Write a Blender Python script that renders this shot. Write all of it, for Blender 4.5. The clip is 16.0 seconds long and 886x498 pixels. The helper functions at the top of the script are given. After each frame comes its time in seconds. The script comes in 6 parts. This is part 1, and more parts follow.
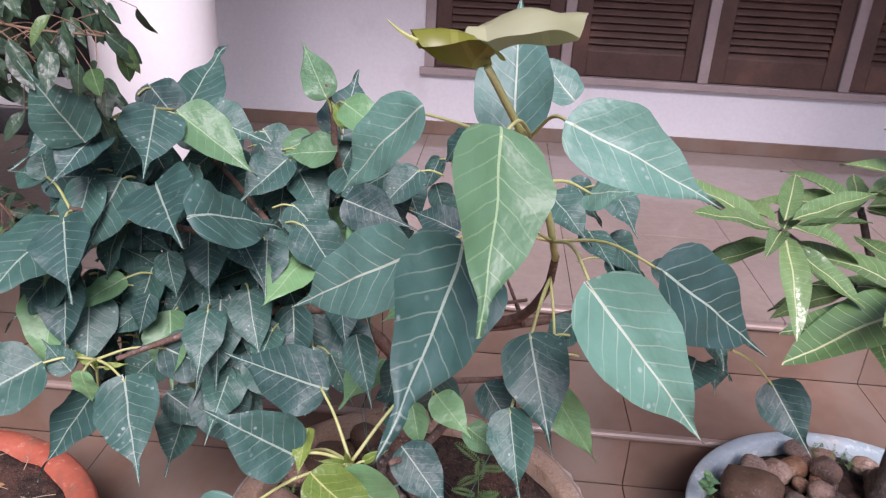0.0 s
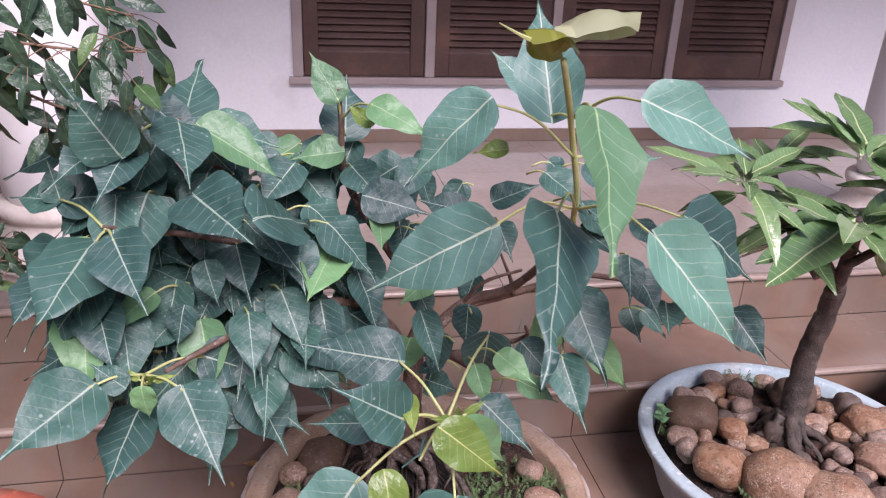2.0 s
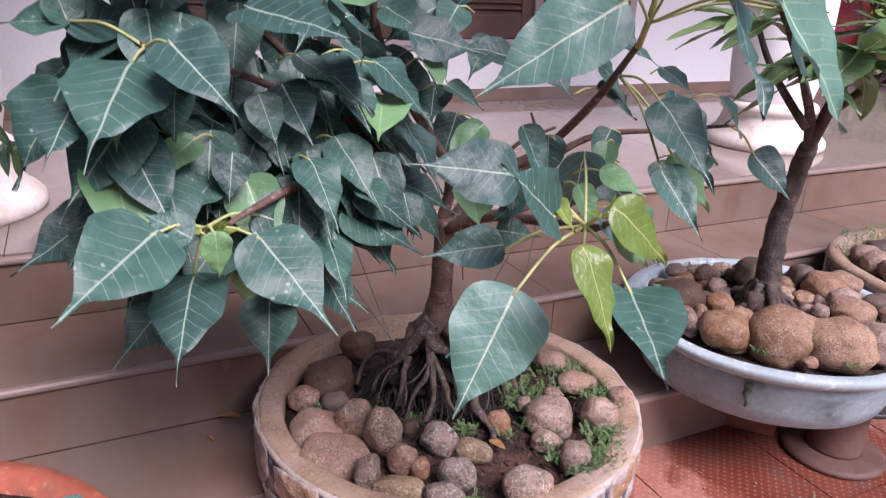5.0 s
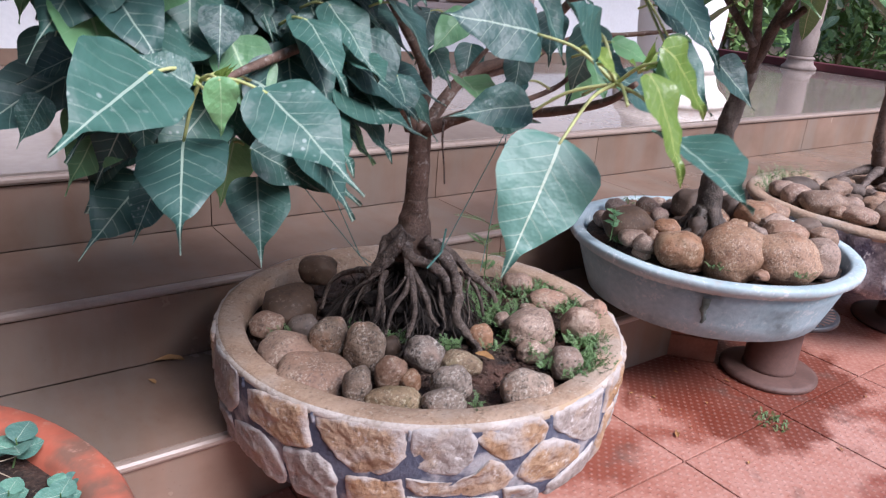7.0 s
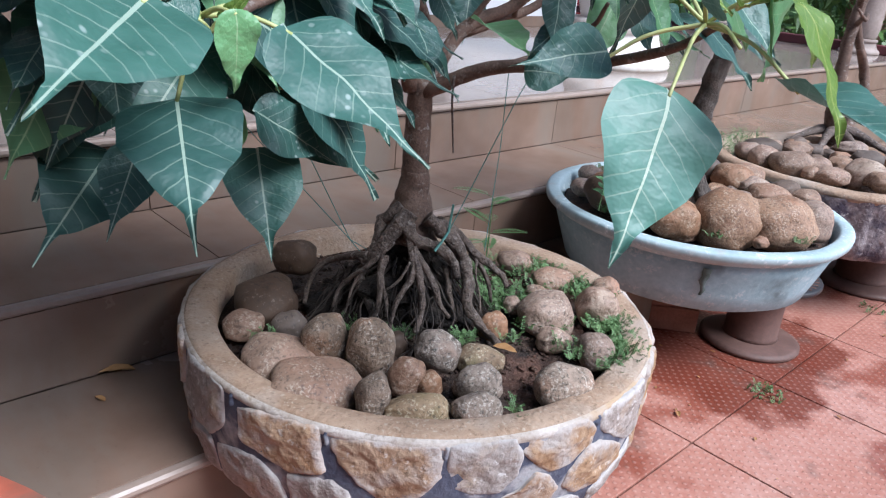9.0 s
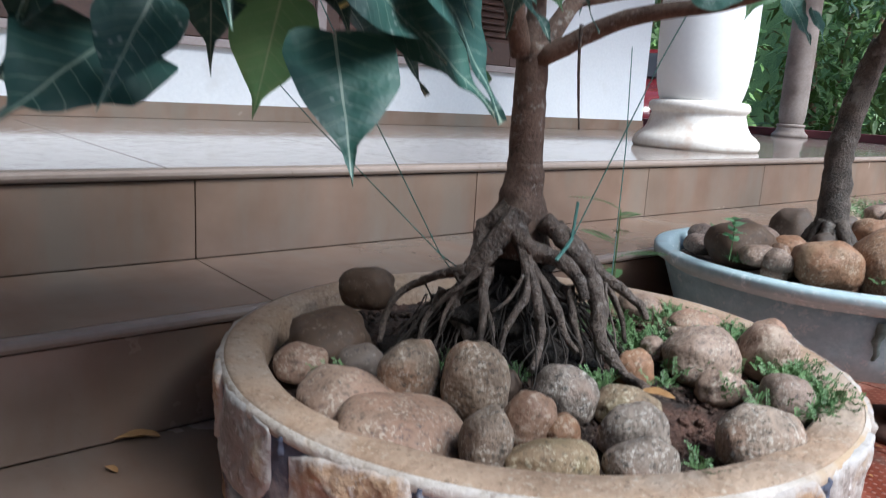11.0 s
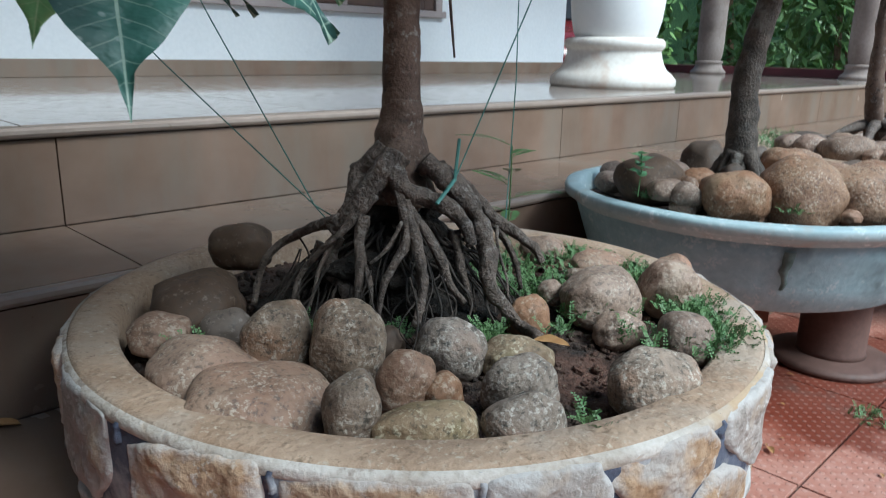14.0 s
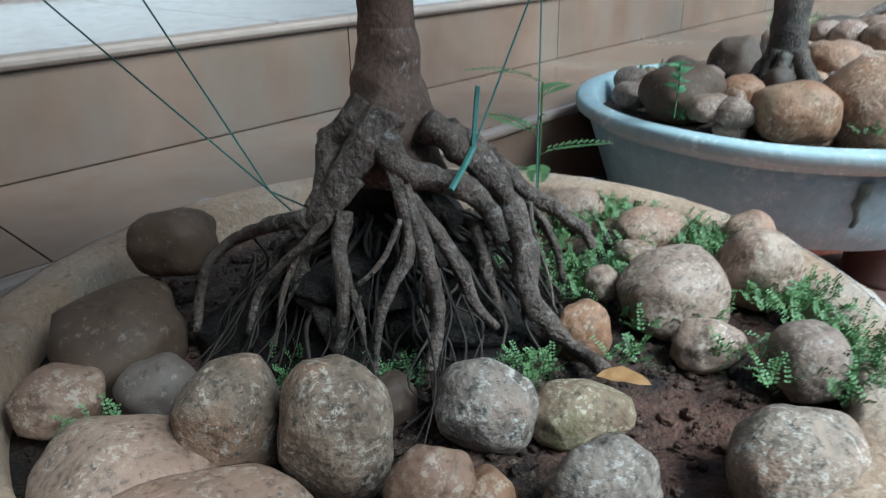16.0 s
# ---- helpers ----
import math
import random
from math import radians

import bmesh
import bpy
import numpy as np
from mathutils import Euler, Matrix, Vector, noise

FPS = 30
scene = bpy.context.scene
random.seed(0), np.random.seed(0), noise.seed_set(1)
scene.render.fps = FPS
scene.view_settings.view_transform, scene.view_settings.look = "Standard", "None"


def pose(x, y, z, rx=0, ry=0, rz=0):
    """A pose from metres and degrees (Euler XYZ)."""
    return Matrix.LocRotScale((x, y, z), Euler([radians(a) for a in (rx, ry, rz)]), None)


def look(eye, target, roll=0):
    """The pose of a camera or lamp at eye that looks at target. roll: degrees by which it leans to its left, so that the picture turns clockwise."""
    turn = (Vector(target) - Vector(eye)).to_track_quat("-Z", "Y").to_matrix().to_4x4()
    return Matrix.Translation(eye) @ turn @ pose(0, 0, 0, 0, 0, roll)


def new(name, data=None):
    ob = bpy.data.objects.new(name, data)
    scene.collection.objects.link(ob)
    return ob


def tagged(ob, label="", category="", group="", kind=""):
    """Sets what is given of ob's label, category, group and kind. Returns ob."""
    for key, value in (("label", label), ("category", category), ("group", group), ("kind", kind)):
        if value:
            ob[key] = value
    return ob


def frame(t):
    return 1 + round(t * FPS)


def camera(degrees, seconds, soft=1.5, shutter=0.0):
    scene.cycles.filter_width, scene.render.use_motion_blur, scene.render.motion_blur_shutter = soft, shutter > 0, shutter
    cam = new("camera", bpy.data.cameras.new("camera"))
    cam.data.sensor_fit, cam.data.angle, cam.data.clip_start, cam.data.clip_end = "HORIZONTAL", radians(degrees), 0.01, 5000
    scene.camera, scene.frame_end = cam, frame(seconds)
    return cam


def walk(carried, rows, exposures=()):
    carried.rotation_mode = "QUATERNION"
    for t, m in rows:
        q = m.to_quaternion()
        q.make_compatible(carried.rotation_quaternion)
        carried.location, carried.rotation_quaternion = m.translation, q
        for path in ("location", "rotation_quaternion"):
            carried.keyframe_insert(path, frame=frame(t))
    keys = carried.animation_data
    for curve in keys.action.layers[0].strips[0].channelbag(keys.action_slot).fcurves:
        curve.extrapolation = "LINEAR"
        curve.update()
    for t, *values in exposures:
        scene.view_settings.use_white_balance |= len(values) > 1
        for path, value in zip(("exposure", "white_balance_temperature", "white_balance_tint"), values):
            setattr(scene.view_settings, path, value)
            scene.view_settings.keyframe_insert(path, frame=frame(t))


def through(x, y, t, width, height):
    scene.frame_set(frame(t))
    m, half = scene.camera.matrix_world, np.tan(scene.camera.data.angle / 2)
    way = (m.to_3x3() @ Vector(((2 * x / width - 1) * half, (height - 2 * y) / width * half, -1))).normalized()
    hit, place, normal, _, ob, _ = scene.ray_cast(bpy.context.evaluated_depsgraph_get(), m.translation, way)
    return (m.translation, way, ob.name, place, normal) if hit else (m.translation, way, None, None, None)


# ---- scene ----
cam = camera(62.1, 16.0, soft=1.15, shutter=0.4)
PATH = [
    (0, (0.132, -1.884, 1.514), (0.018, -0.063, 0.696), 2.9),
    (0.5, (0.054, -1.968, 1.542), (0.065, -0.136, 0.739), 2.6),
    (1, (-0.05, -2.047, 1.528), (0.099, -0.212, 0.746), 3.1),
    (1.5, (-0.126, -2.063, 1.515), (0.097, -0.236, 0.733), 3.2),
    (2, (-0.214, -2.003, 1.509), (0.157, -0.198, 0.732), 2.5),
    (2.5, (-0.295, -1.988, 1.521), (0.151, -0.195, 0.755), 2.8),
    (3, (-0.388, -1.975, 1.534), (0.211, -0.22, 0.783), 2.4),
    (3.5, (-0.53, -1.961, 1.478), (0.25, -0.262, 0.766), 2.7),
    (4, (-0.602, -1.925, 1.391), (0.174, -0.202, 0.736), 2.0),
    (4.5, (-0.598, -1.873, 1.255), (0.244, -0.187, 0.585), 1.8),
    (4.7, (-0.596, -1.877, 1.215), (0.235, -0.193, 0.528), 2.1),
    (6.8, (-0.716, -1.798, 1.002), (0.385, -0.276, 0.315), 4.7),
    (7, (-0.74, -1.77, 0.976), (0.385, -0.268, 0.286), 4.4),
    (7.5, (-0.766, -1.692, 0.946), (0.428, -0.257, 0.229), 5.7),
    (8, (-0.751, -1.631, 0.931), (0.494, -0.259, 0.177), 4.7),
    (8.2, (-0.75, -1.607, 0.937), (0.49, -0.226, 0.192), 4.6),
    (10.3, (-0.777, -1.392, 0.826), (0.679, -0.212, 0.126), 5.4),
    (10.5, (-0.745, -1.361, 0.806), (0.614, 0.0, 0.255), 3.5),
    (11, (-0.657, -1.33, 0.665), (0.593, 0.178, 0.259), 3.3),
    (11.5, (-0.639, -1.321, 0.603), (0.588, 0.212, 0.222), 2.8),
    (12, (-0.629, -1.319, 0.561), (0.667, 0.147, 0.145), 4.1),
    (12.5, (-0.637, -1.368, 0.543), (0.686, 0.062, 0.09), 5.0),
    (13, (-0.639, -1.402, 0.548), (0.701, 0.012, 0.093), 4.3),
    (13.5, (-0.594, -1.364, 0.604), (0.775, 0.027, 0.167), 2.3),
    (14, (-0.555, -1.318, 0.644), (0.804, 0.052, 0.121), 1.3),
    (14.5, (-0.514, -1.277, 0.658), (0.831, 0.043, -0.013), 0.0),
    (15, (-0.484, -1.232, 0.653), (0.879, 0.074, -0.007), 1.2),
    (15.5, (-0.442, -1.177, 0.661), (0.931, 0.118, 0.001), 0.1),
    (16, (-0.391, -1.108, 0.657), (0.945, 0.146, -0.143), -1.1),
]
walk(cam, [(t, look(eye, target, roll)) for t, eye, target, roll in PATH], exposures=[(0, 0.72, 6700, 35), (2, 0.80, 6700, 35), (3.4, 0.66, 6650, 34), (4.0, 0.60, 6650, 35), (4.6, 0.76, 6650, 36), (7, 0.98, 6250, 22), (8.2, 1.01, 5900, 11), (10.5, 1.06, 5900, 13), (11.2, 1.04, 6020, 3), (12.5, 0.77, 5680, -3), (13.5, 0.72, 5760, -3), (15, 0.79, 5700, -3), (16, 1.06, 5450, -7)])

# ---- light ----
world = bpy.data.worlds.new("sky")
scene.world = world
world.use_nodes = True
wn = world.node_tree
sky = wn.nodes.new("ShaderNodeTexSky")
sky.sky_type, sky.sun_disc, sky.sun_elevation, sky.sun_rotation = "NISHITA", False, radians(49), radians(171)
sky.air_density, sky.dust_density, sky.ozone_density = 1.0, 1.2, 2.0
wn.nodes["Background"].inputs["Strength"].default_value = 0.10
wn.links.new(sky.outputs[0], wn.nodes["Background"].inputs["Color"])
sun = new("sun", bpy.data.lights.new("sun", "SUN"))
sun.data.energy, sun.data.angle, sun.data.color = 3.1, radians(30), (0.98, 0.99, 1.0)
sun.matrix_world = look((1.0, -6.2, 7.2), (0, 0, 0))


# ---- materials ----
def nodes_of(name):
    m = bpy.data.materials.new(name)
    m.use_nodes = True
    return m, m.node_tree, m.node_tree.nodes["Principled BSDF"]


def add(nt, kind, **values):
    n = nt.nodes.new(kind)
    for key, value in values.items():
        n.inputs[key].default_value = value
    return n


def math_node(nt, op, a, b=None, c=None):
    n = nt.nodes.new("ShaderNodeMath")
    n.operation = op
    for i, v in enumerate((a, b, c)):
        if v is None:
            continue
        if isinstance(v, (int, float)):
            n.inputs[i].default_value = v
        else:
            nt.links.new(v, n.inputs[i])
    return n.outputs[0]


def ramp(nt, fac, stops):
    r = nt.nodes.new("ShaderNodeValToRGB")
    nt.links.new(fac, r.inputs[0])
    e = r.color_ramp.elements
    while len(e) < len(stops):
        e.new(0.5)
    for el, (p, c) in zip(e, stops):
        el.position, el.color = p, (*c, 1)
    return r.outputs[0]


def mix(nt, fac, a, b, mode="MIX"):
    n = nt.nodes.new("ShaderNodeMix")
    n.data_type, n.blend_type = "RGBA", mode
    for i, v in ((0, fac), (6, a), (7, b)):
        if isinstance(v, (int, float)):
            n.inputs[i].default_value = v
        elif isinstance(v, tuple):
            n.inputs[i].default_value = (*v, 1)
        else:
            nt.links.new(v, n.inputs[i])
    return n.outputs[2]


def bump(nt, bsdf, height, strength, distance=0.01):
    b = add(nt, "ShaderNodeBump", Strength=strength, Distance=distance)
    nt.links.new(height, b.inputs["Height"])
    nt.links.new(b.outputs[0], bsdf.inputs["Normal"])


def noise_of(nt, coord, scale, detail=4.0, rough=0.55):
    n = add(nt, "ShaderNodeTexNoise", Scale=scale, Detail=detail, Roughness=rough)
    nt.links.new(coord, n.inputs["Vector"])
    return n.outputs["Fac"]


def coords(nt, kind="Object"):
    return nt.nodes.new("ShaderNodeTexCoord").outputs[kind]


def world_coords(nt):
    return nt.nodes.new("ShaderNodeNewGeometry").outputs["Position"]


def mottled(name, a, b, coarse, fine, rough, bumps=0.2, distance=0.004, stain=None, stain_scale=2.0, stain_at=(0.55, 0.7), vary=0.0, spec=0.5, metal=0.0, local=False, specks=None, speck_scale=120.0, darks=None, fringe=None, patchy=0.0):
    """A surface of two colours mixed at two scales, with fine relief and, if given, stains."""
    m, nt, bsdf = nodes_of(name)
    co = coords(nt) if local else world_coords(nt)
    n1, n2 = noise_of(nt, co, coarse), noise_of(nt, co, fine, 6)
    f = math_node(nt, "ADD", math_node(nt, "MULTIPLY", n1, 0.6), math_node(nt, "MULTIPLY", n2, 0.4))
    col = ramp(nt, f, [(0.36, a), (0.64, b)])
    if stain:
        s = ramp(nt, noise_of(nt, co, stain_scale, 5), [(stain_at[0], (0, 0, 0)), (stain_at[1], (1, 1, 1))])
        col = mix(nt, s, col, stain)
    if specks:
        s = ramp(nt, noise_of(nt, co, speck_scale, 3, 0.7), [(0.56 - patchy, (0, 0, 0)), (0.66 - 1.4 * patchy, (0.8, 0.8, 0.8))])
        w = ramp(nt, noise_of(nt, co, speck_scale * 0.18, 2), [(0.40, (0, 0, 0)), (0.60, (1, 1, 1))])
        col = mix(nt, math_node(nt, "MULTIPLY", s, w), col, specks)
    if darks:
        s = ramp(nt, noise_of(nt, co, speck_scale * 0.6, 4, 0.7), [(0.30 + patchy, (0.85, 0.85, 0.85)), (0.43 + 0.6 * patchy, (0, 0, 0))])
        col = mix(nt, s, col, darks)
    if fringe:
        at = nt.nodes.new("ShaderNodeAttribute")
        at.attribute_name = "fringe"
        e = math_node(nt, "ADD", at.outputs["Fac"], math_node(nt, "MULTIPLY", math_node(nt, "SUBTRACT", noise_of(nt, co, 22, 5, 0.7), 0.5), 2.2))
        col = mix(nt, ramp(nt, e, [(0.55, (0, 0, 0)), (0.95, (0.85, 0.85, 0.85))]), col, fringe)
    if vary:
        r = nt.nodes.new("ShaderNodeObjectInfo").outputs["Random"]
        v = math_node(nt, "ADD", math_node(nt, "MULTIPLY", r, 2 * vary), 1 - vary)
        hsv = nt.nodes.new("ShaderNodeHueSaturation")
        nt.links.new(col, hsv.inputs["Color"])
        nt.links.new(v, hsv.inputs["Value"])
        other = math_node(nt, "FRACT", math_node(nt, "MULTIPLY", r, 7.31))
        nt.links.new(math_node(nt, "ADD", math_node(nt, "MULTIPLY", other, 2.8 * vary), 1 - 1.3 * vary), hsv.inputs["Saturation"])
        col = hsv.outputs[0]
    nt.links.new(col, bsdf.inputs["Base Color"])
    rr = ramp(nt, n2, [(0.3, (rough - 0.08,) * 3), (0.7, (min(1, rough + 0.08),) * 3)])
    nt.links.new(rr, bsdf.inputs["Roughness"])
    bsdf.inputs["Specular IOR Level"].default_value = spec
    bsdf.inputs["Metallic"].default_value = metal
    bump(nt, bsdf, f, bumps, distance)
    return m


def step_tile_material():
    """Polished brown tiles with faint greyish bands and small dark flecks."""
    m, nt, bsdf = nodes_of("step_tile")
    co = world_coords(nt)
    scale = nt.nodes.new("ShaderNodeVectorMath")
    scale.operation = "MULTIPLY"
    nt.links.new(co, scale.inputs[0])
    scale.inputs[1].default_value = (7.0, 2.0, 1.6)
    band = noise_of(nt, scale.outputs[0], 1.0, 5, 0.6)
    cloud, fine = noise_of(nt, co, 5.0, 5), noise_of(nt, co, 140, 4, 0.7)
    col = ramp(nt, cloud, [(0.34, (0.178, 0.116, 0.084)), (0.66, (0.245, 0.166, 0.124))])
    col = mix(nt, ramp(nt, band, [(0.44, (0, 0, 0)), (0.66, (0.75, 0.75, 0.75))]), col, (0.205, 0.168, 0.136))
    col = mix(nt, ramp(nt, fine, [(0.64, (0, 0, 0)), (0.74, (0.5, 0.5, 0.5))]), col, (0.12, 0.078, 0.058))
    r = nt.nodes.new("ShaderNodeObjectInfo").outputs["Random"]
    hsv = nt.nodes.new("ShaderNodeHueSaturation")
    nt.links.new(col, hsv.inputs["Color"])
    nt.links.new(math_node(nt, "ADD", math_node(nt, "MULTIPLY", r, 0.14), 0.93), hsv.inputs["Value"])
    nt.links.new(hsv.outputs[0], bsdf.inputs["Base Color"])
    nt.links.new(ramp(nt, cloud, [(0.3, (0.17, 0.17, 0.17)), (0.7, (0.28, 0.28, 0.28))]), bsdf.inputs["Roughness"])
    bsdf.inputs["Specular IOR Level"].default_value = 0.5
    bump(nt, bsdf, cloud, 0.03, 0.002)
    return m


def leaf_material(name, dark, light, vein, spots, rough, pitch=8.5, slope=0.8, vein_width=0.04, spec=0.5, through=0.12):
    """Leaf blade: midrib and slanting side veins from the blade's own axes, dusty spots, tone that varies from leaf to leaf."""
    m, nt, bsdf = nodes_of(name)
    sep = nt.nodes.new("ShaderNodeSeparateXYZ")
    co = coords(nt)
    nt.links.new(co, sep.inputs[0])
    ax = math_node(nt, "ABSOLUTE", sep.outputs[0])
    y = sep.outputs[1]
    info = nt.nodes.new("ShaderNodeObjectInfo").outputs["Random"]
    wob = noise_of(nt, co, 5.0, 2)
    n = noise_of(nt, co, 3.0, 4)
    col = ramp(nt, n, [(0.3, dark), (0.7, light)])
    hsv = nt.nodes.new("ShaderNodeHueSaturation")
    nt.links.new(col, hsv.inputs["Color"])
    nt.links.new(math_node(nt, "ADD", math_node(nt, "MULTIPLY", info, 0.5), 0.75), hsv.inputs["Value"])
    nt.links.new(math_node(nt, "ADD", math_node(nt, "MULTIPLY", info, -0.03), 0.515), hsv.inputs["Hue"])
    col = hsv.outputs[0]
    # the side veins bow upwards toward the edge
    lift = math_node(nt, "ADD", math_node(nt, "MULTIPLY", ax, slope), math_node(nt, "MULTIPLY", wob, 0.06))
    ph = math_node(nt, "FRACT", math_node(nt, "MULTIPLY", math_node(nt, "SUBTRACT", y, lift), pitch))
    side = math_node(nt, "LESS_THAN", math_node(nt, "ABSOLUTE", math_node(nt, "SUBTRACT", ph, 0.5)), vein_width)
    fade = math_node(nt, "SUBTRACT", 1.0, math_node(nt, "MULTIPLY", ax, 2.6))
    side = math_node(nt, "MULTIPLY", side, math_node(nt, "MULTIPLY", fade, 0.42))
    rib = math_node(nt, "LESS_THAN", ax, math_node(nt, "SUBTRACT", 0.0095, math_node(nt, "MULTIPLY", y, 0.0065)))
    v = math_node(nt, "MAXIMUM", math_node(nt, "MULTIPLY", rib, 0.9), side)
    if spots:
        vor = add(nt, "ShaderNodeTexVoronoi", Scale=13.0)
        nt.links.new(co, vor.inputs["Vector"])
        s = ramp(nt, vor.outputs["Distance"], [(0.13, (1, 1, 1)), (0.26, (0, 0, 0))])
        patch = ramp(nt, noise_of(nt, co, 1.7, 2), [(0.45, (0, 0, 0)), (0.6, (1, 1, 1))])
        keep = math_node(nt, "MULTIPLY", math_node(nt, "MULTIPLY", s, patch), math_node(nt, "MULTIPLY", math_node(nt, "GREATER_THAN", info, 0.35), spots))
        col = mix(nt, keep, col, (0.42, 0.5, 0.47))
    col = mix(nt, v, col, vein)
    nt.links.new(col, bsdf.inputs["Base Color"])
    bsdf.inputs["Roughness"].default_value = rough
    bsdf.inputs["Specular IOR Level"].default_value = spec
    bump(nt, bsdf, math_node(nt, "ADD", math_node(nt, "MULTIPLY", v, -0.6), n), 0.35, 0.02)
    tr = nt.nodes.new("ShaderNodeBsdfTranslucent")
    nt.links.new(col, tr.inputs["Color"])
    sh = nt.nodes.new("ShaderNodeMixShader")
    sh.inputs[0].default_value = through
    nt.links.new(bsdf.outputs[0], sh.inputs[1])
    nt.links.new(tr.outputs[0], sh.inputs[2])
    nt.links.new(sh.outputs[0], nt.nodes["Material Output"].inputs["Surface"])
    return m


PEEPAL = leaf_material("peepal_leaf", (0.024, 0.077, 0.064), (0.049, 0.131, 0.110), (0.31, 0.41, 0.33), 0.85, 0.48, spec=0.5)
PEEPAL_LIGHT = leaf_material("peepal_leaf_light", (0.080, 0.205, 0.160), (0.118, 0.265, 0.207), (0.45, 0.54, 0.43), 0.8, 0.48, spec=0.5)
PEEPAL_MID = leaf_material("peepal_leaf_mid", (0.140, 0.325, 0.150), (0.165, 0.365, 0.175), (0.36, 0.54, 0.30), 0.0, 0.40, through=0.3)
PEEPAL_YOUNG = leaf_material("peepal_leaf_young", (0.15, 0.25, 0.045), (0.24, 0.35, 0.085), (0.5, 0.55, 0.2), 0.0, 0.33, through=0.3)
ROLLED = leaf_material("furled_leaf", (0.50, 0.54, 0.30), (0.62, 0.65, 0.42), (0.56, 0.6, 0.36), 0.0, 0.4, through=0.45)
OLIVE = leaf_material("olive_young_leaf", (0.13, 0.16, 0.02), (0.24, 0.26, 0.045), (0.35, 0.36, 0.1), 0.0, 0.3, through=0.25)
MANGO = leaf_material("mango_leaf", (0.08, 0.175, 0.06), (0.155, 0.275, 0.115), (0.45, 0.52, 0.28), 0.0, 0.27, pitch=16.0, slope=0.6, vein_width=0.03, spec=0.7)
FICUS = leaf_material("ficus_leaf", (0.022, 0.055, 0.035), (0.055, 0.115, 0.065), (0.12, 0.2, 0.1), 0.0, 0.35, pitch=14.0, vein_width=0.03)
FICUS_LIGHT = leaf_material("ficus_leaf_light", (0.07, 0.15, 0.05), (0.12, 0.22, 0.09), (0.2, 0.3, 0.14), 0.0, 0.33, pitch=14.0, vein_width=0.03, through=0.25)
PETIOLE = mottled("petiole", (0.35, 0.40, 0.14), (0.5, 0.52, 0.24), 20, 150, 0.5, 0.1)
TWIG = mottled("twig", (0.14, 0.08, 0.05), (0.26, 0.17, 0.11), 25, 200, 0.85, 0.5)
BARK = mottled("bark", (0.075, 0.044, 0.032), (0.195, 0.128, 0.097), 24, 240, 0.85, 0.8, 0.005, stain=(0.22, 0.18, 0.15), stain_scale=45, stain_at=(0.62, 0.76), darks=(0.03, 0.022, 0.018), speck_scale=90, specks=(0.34, 0.31, 0.28))
DARKBARK = mottled("mango_bark", (0.034, 0.027, 0.022), (0.122, 0.095, 0.078), 30, 240, 0.8, 1.0, 0.008, stain=(0.20, 0.185, 0.165), stain_scale=14, stain_at=(0.58, 0.68), darks=(0.015, 0.012, 0.01), speck_scale=90)
ROOT = mottled("root_bark", (0.028, 0.019, 0.014), (0.180, 0.132, 0.106), 40, 260, 0.66, 1.0, 0.012, stain=(0.20, 0.165, 0.145), stain_scale=90, stain_at=(0.56, 0.70), darks=(0.014, 0.010, 0.008), speck_scale=120, specks=(0.30, 0.265, 0.24))
# brown rootlet bark, coloured darker still to give shaded gaps between roots
GAP_ROOTLET = mottled("rootlet_gap_bark", (0.012, 0.009, 0.007), (0.062, 0.045, 0.036), 60, 260, 0.8, 0.6, 0.004)
SOIL = mottled("soil", (0.014, 0.009, 0.007), (0.070, 0.040, 0.028), 40, 220, 0.95, 1.0, 0.02, stain=(0.105, 0.05, 0.034), stain_scale=10, stain_at=(0.52, 0.66), specks=(0.2, 0.15, 0.11), speck_scale=160)
# soil taken down to near black: shade among the roots put into its colour
ROOT_GAP_SOIL = mottled("shaded_root_gap_soil", (0.006, 0.005, 0.004), (0.028, 0.018, 0.013), 40, 220, 0.95, 1.0, 0.02)
STONE = mottled("river_stone", (0.155, 0.092, 0.064), (0.305, 0.208, 0.150), 14, 150, 0.66, 0.8, 0.006, stain=(0.31, 0.18, 0.125), stain_scale=9, stain_at=(0.52, 0.68), vary=0.16, specks=(0.42, 0.35, 0.28), speck_scale=250, darks=(0.10, 0.07, 0.055), patchy=0.045)
STONE_WARM = mottled("orange_stone", (0.180, 0.096, 0.060), (0.310, 0.190, 0.128), 12, 150, 0.66, 0.8, 0.006, stain=(0.33, 0.24, 0.17), stain_scale=10, stain_at=(0.54, 0.68), vary=0.14, specks=(0.44, 0.35, 0.27), speck_scale=160, darks=(0.11, 0.065, 0.04), patchy=0.045)
STONE_MOSS = mottled("yellow_mossy_stone", (0.160, 0.105, 0.065), (0.320, 0.238, 0.155), 16, 150, 0.75, 0.9, 0.006, stain=(0.17, 0.145, 0.075), stain_scale=13, stain_at=(0.54, 0.68), vary=0.08, specks=(0.52, 0.46, 0.34), speck_scale=230, darks=(0.07, 0.055, 0.035), patchy=0.045)
STONE_GREY = mottled("mossy_stone", (0.120, 0.086, 0.064), (0.290, 0.222, 0.172), 26, 170, 0.78, 1.0, 0.007, stain=(0.24, 0.155, 0.11), stain_scale=13, stain_at=(0.53, 0.62), vary=0.16, specks=(0.47, 0.42, 0.36), speck_scale=210, darks=(0.04, 0.035, 0.028), patchy=0.045)
STONE_DARK = mottled("brown_stone", (0.070, 0.048, 0.036), (0.125, 0.086, 0.064), 9, 110, 0.72, 0.4, 0.004, vary=0.2, specks=(0.22, 0.18, 0.15), speck_scale=140, darks=(0.04, 0.03, 0.025))
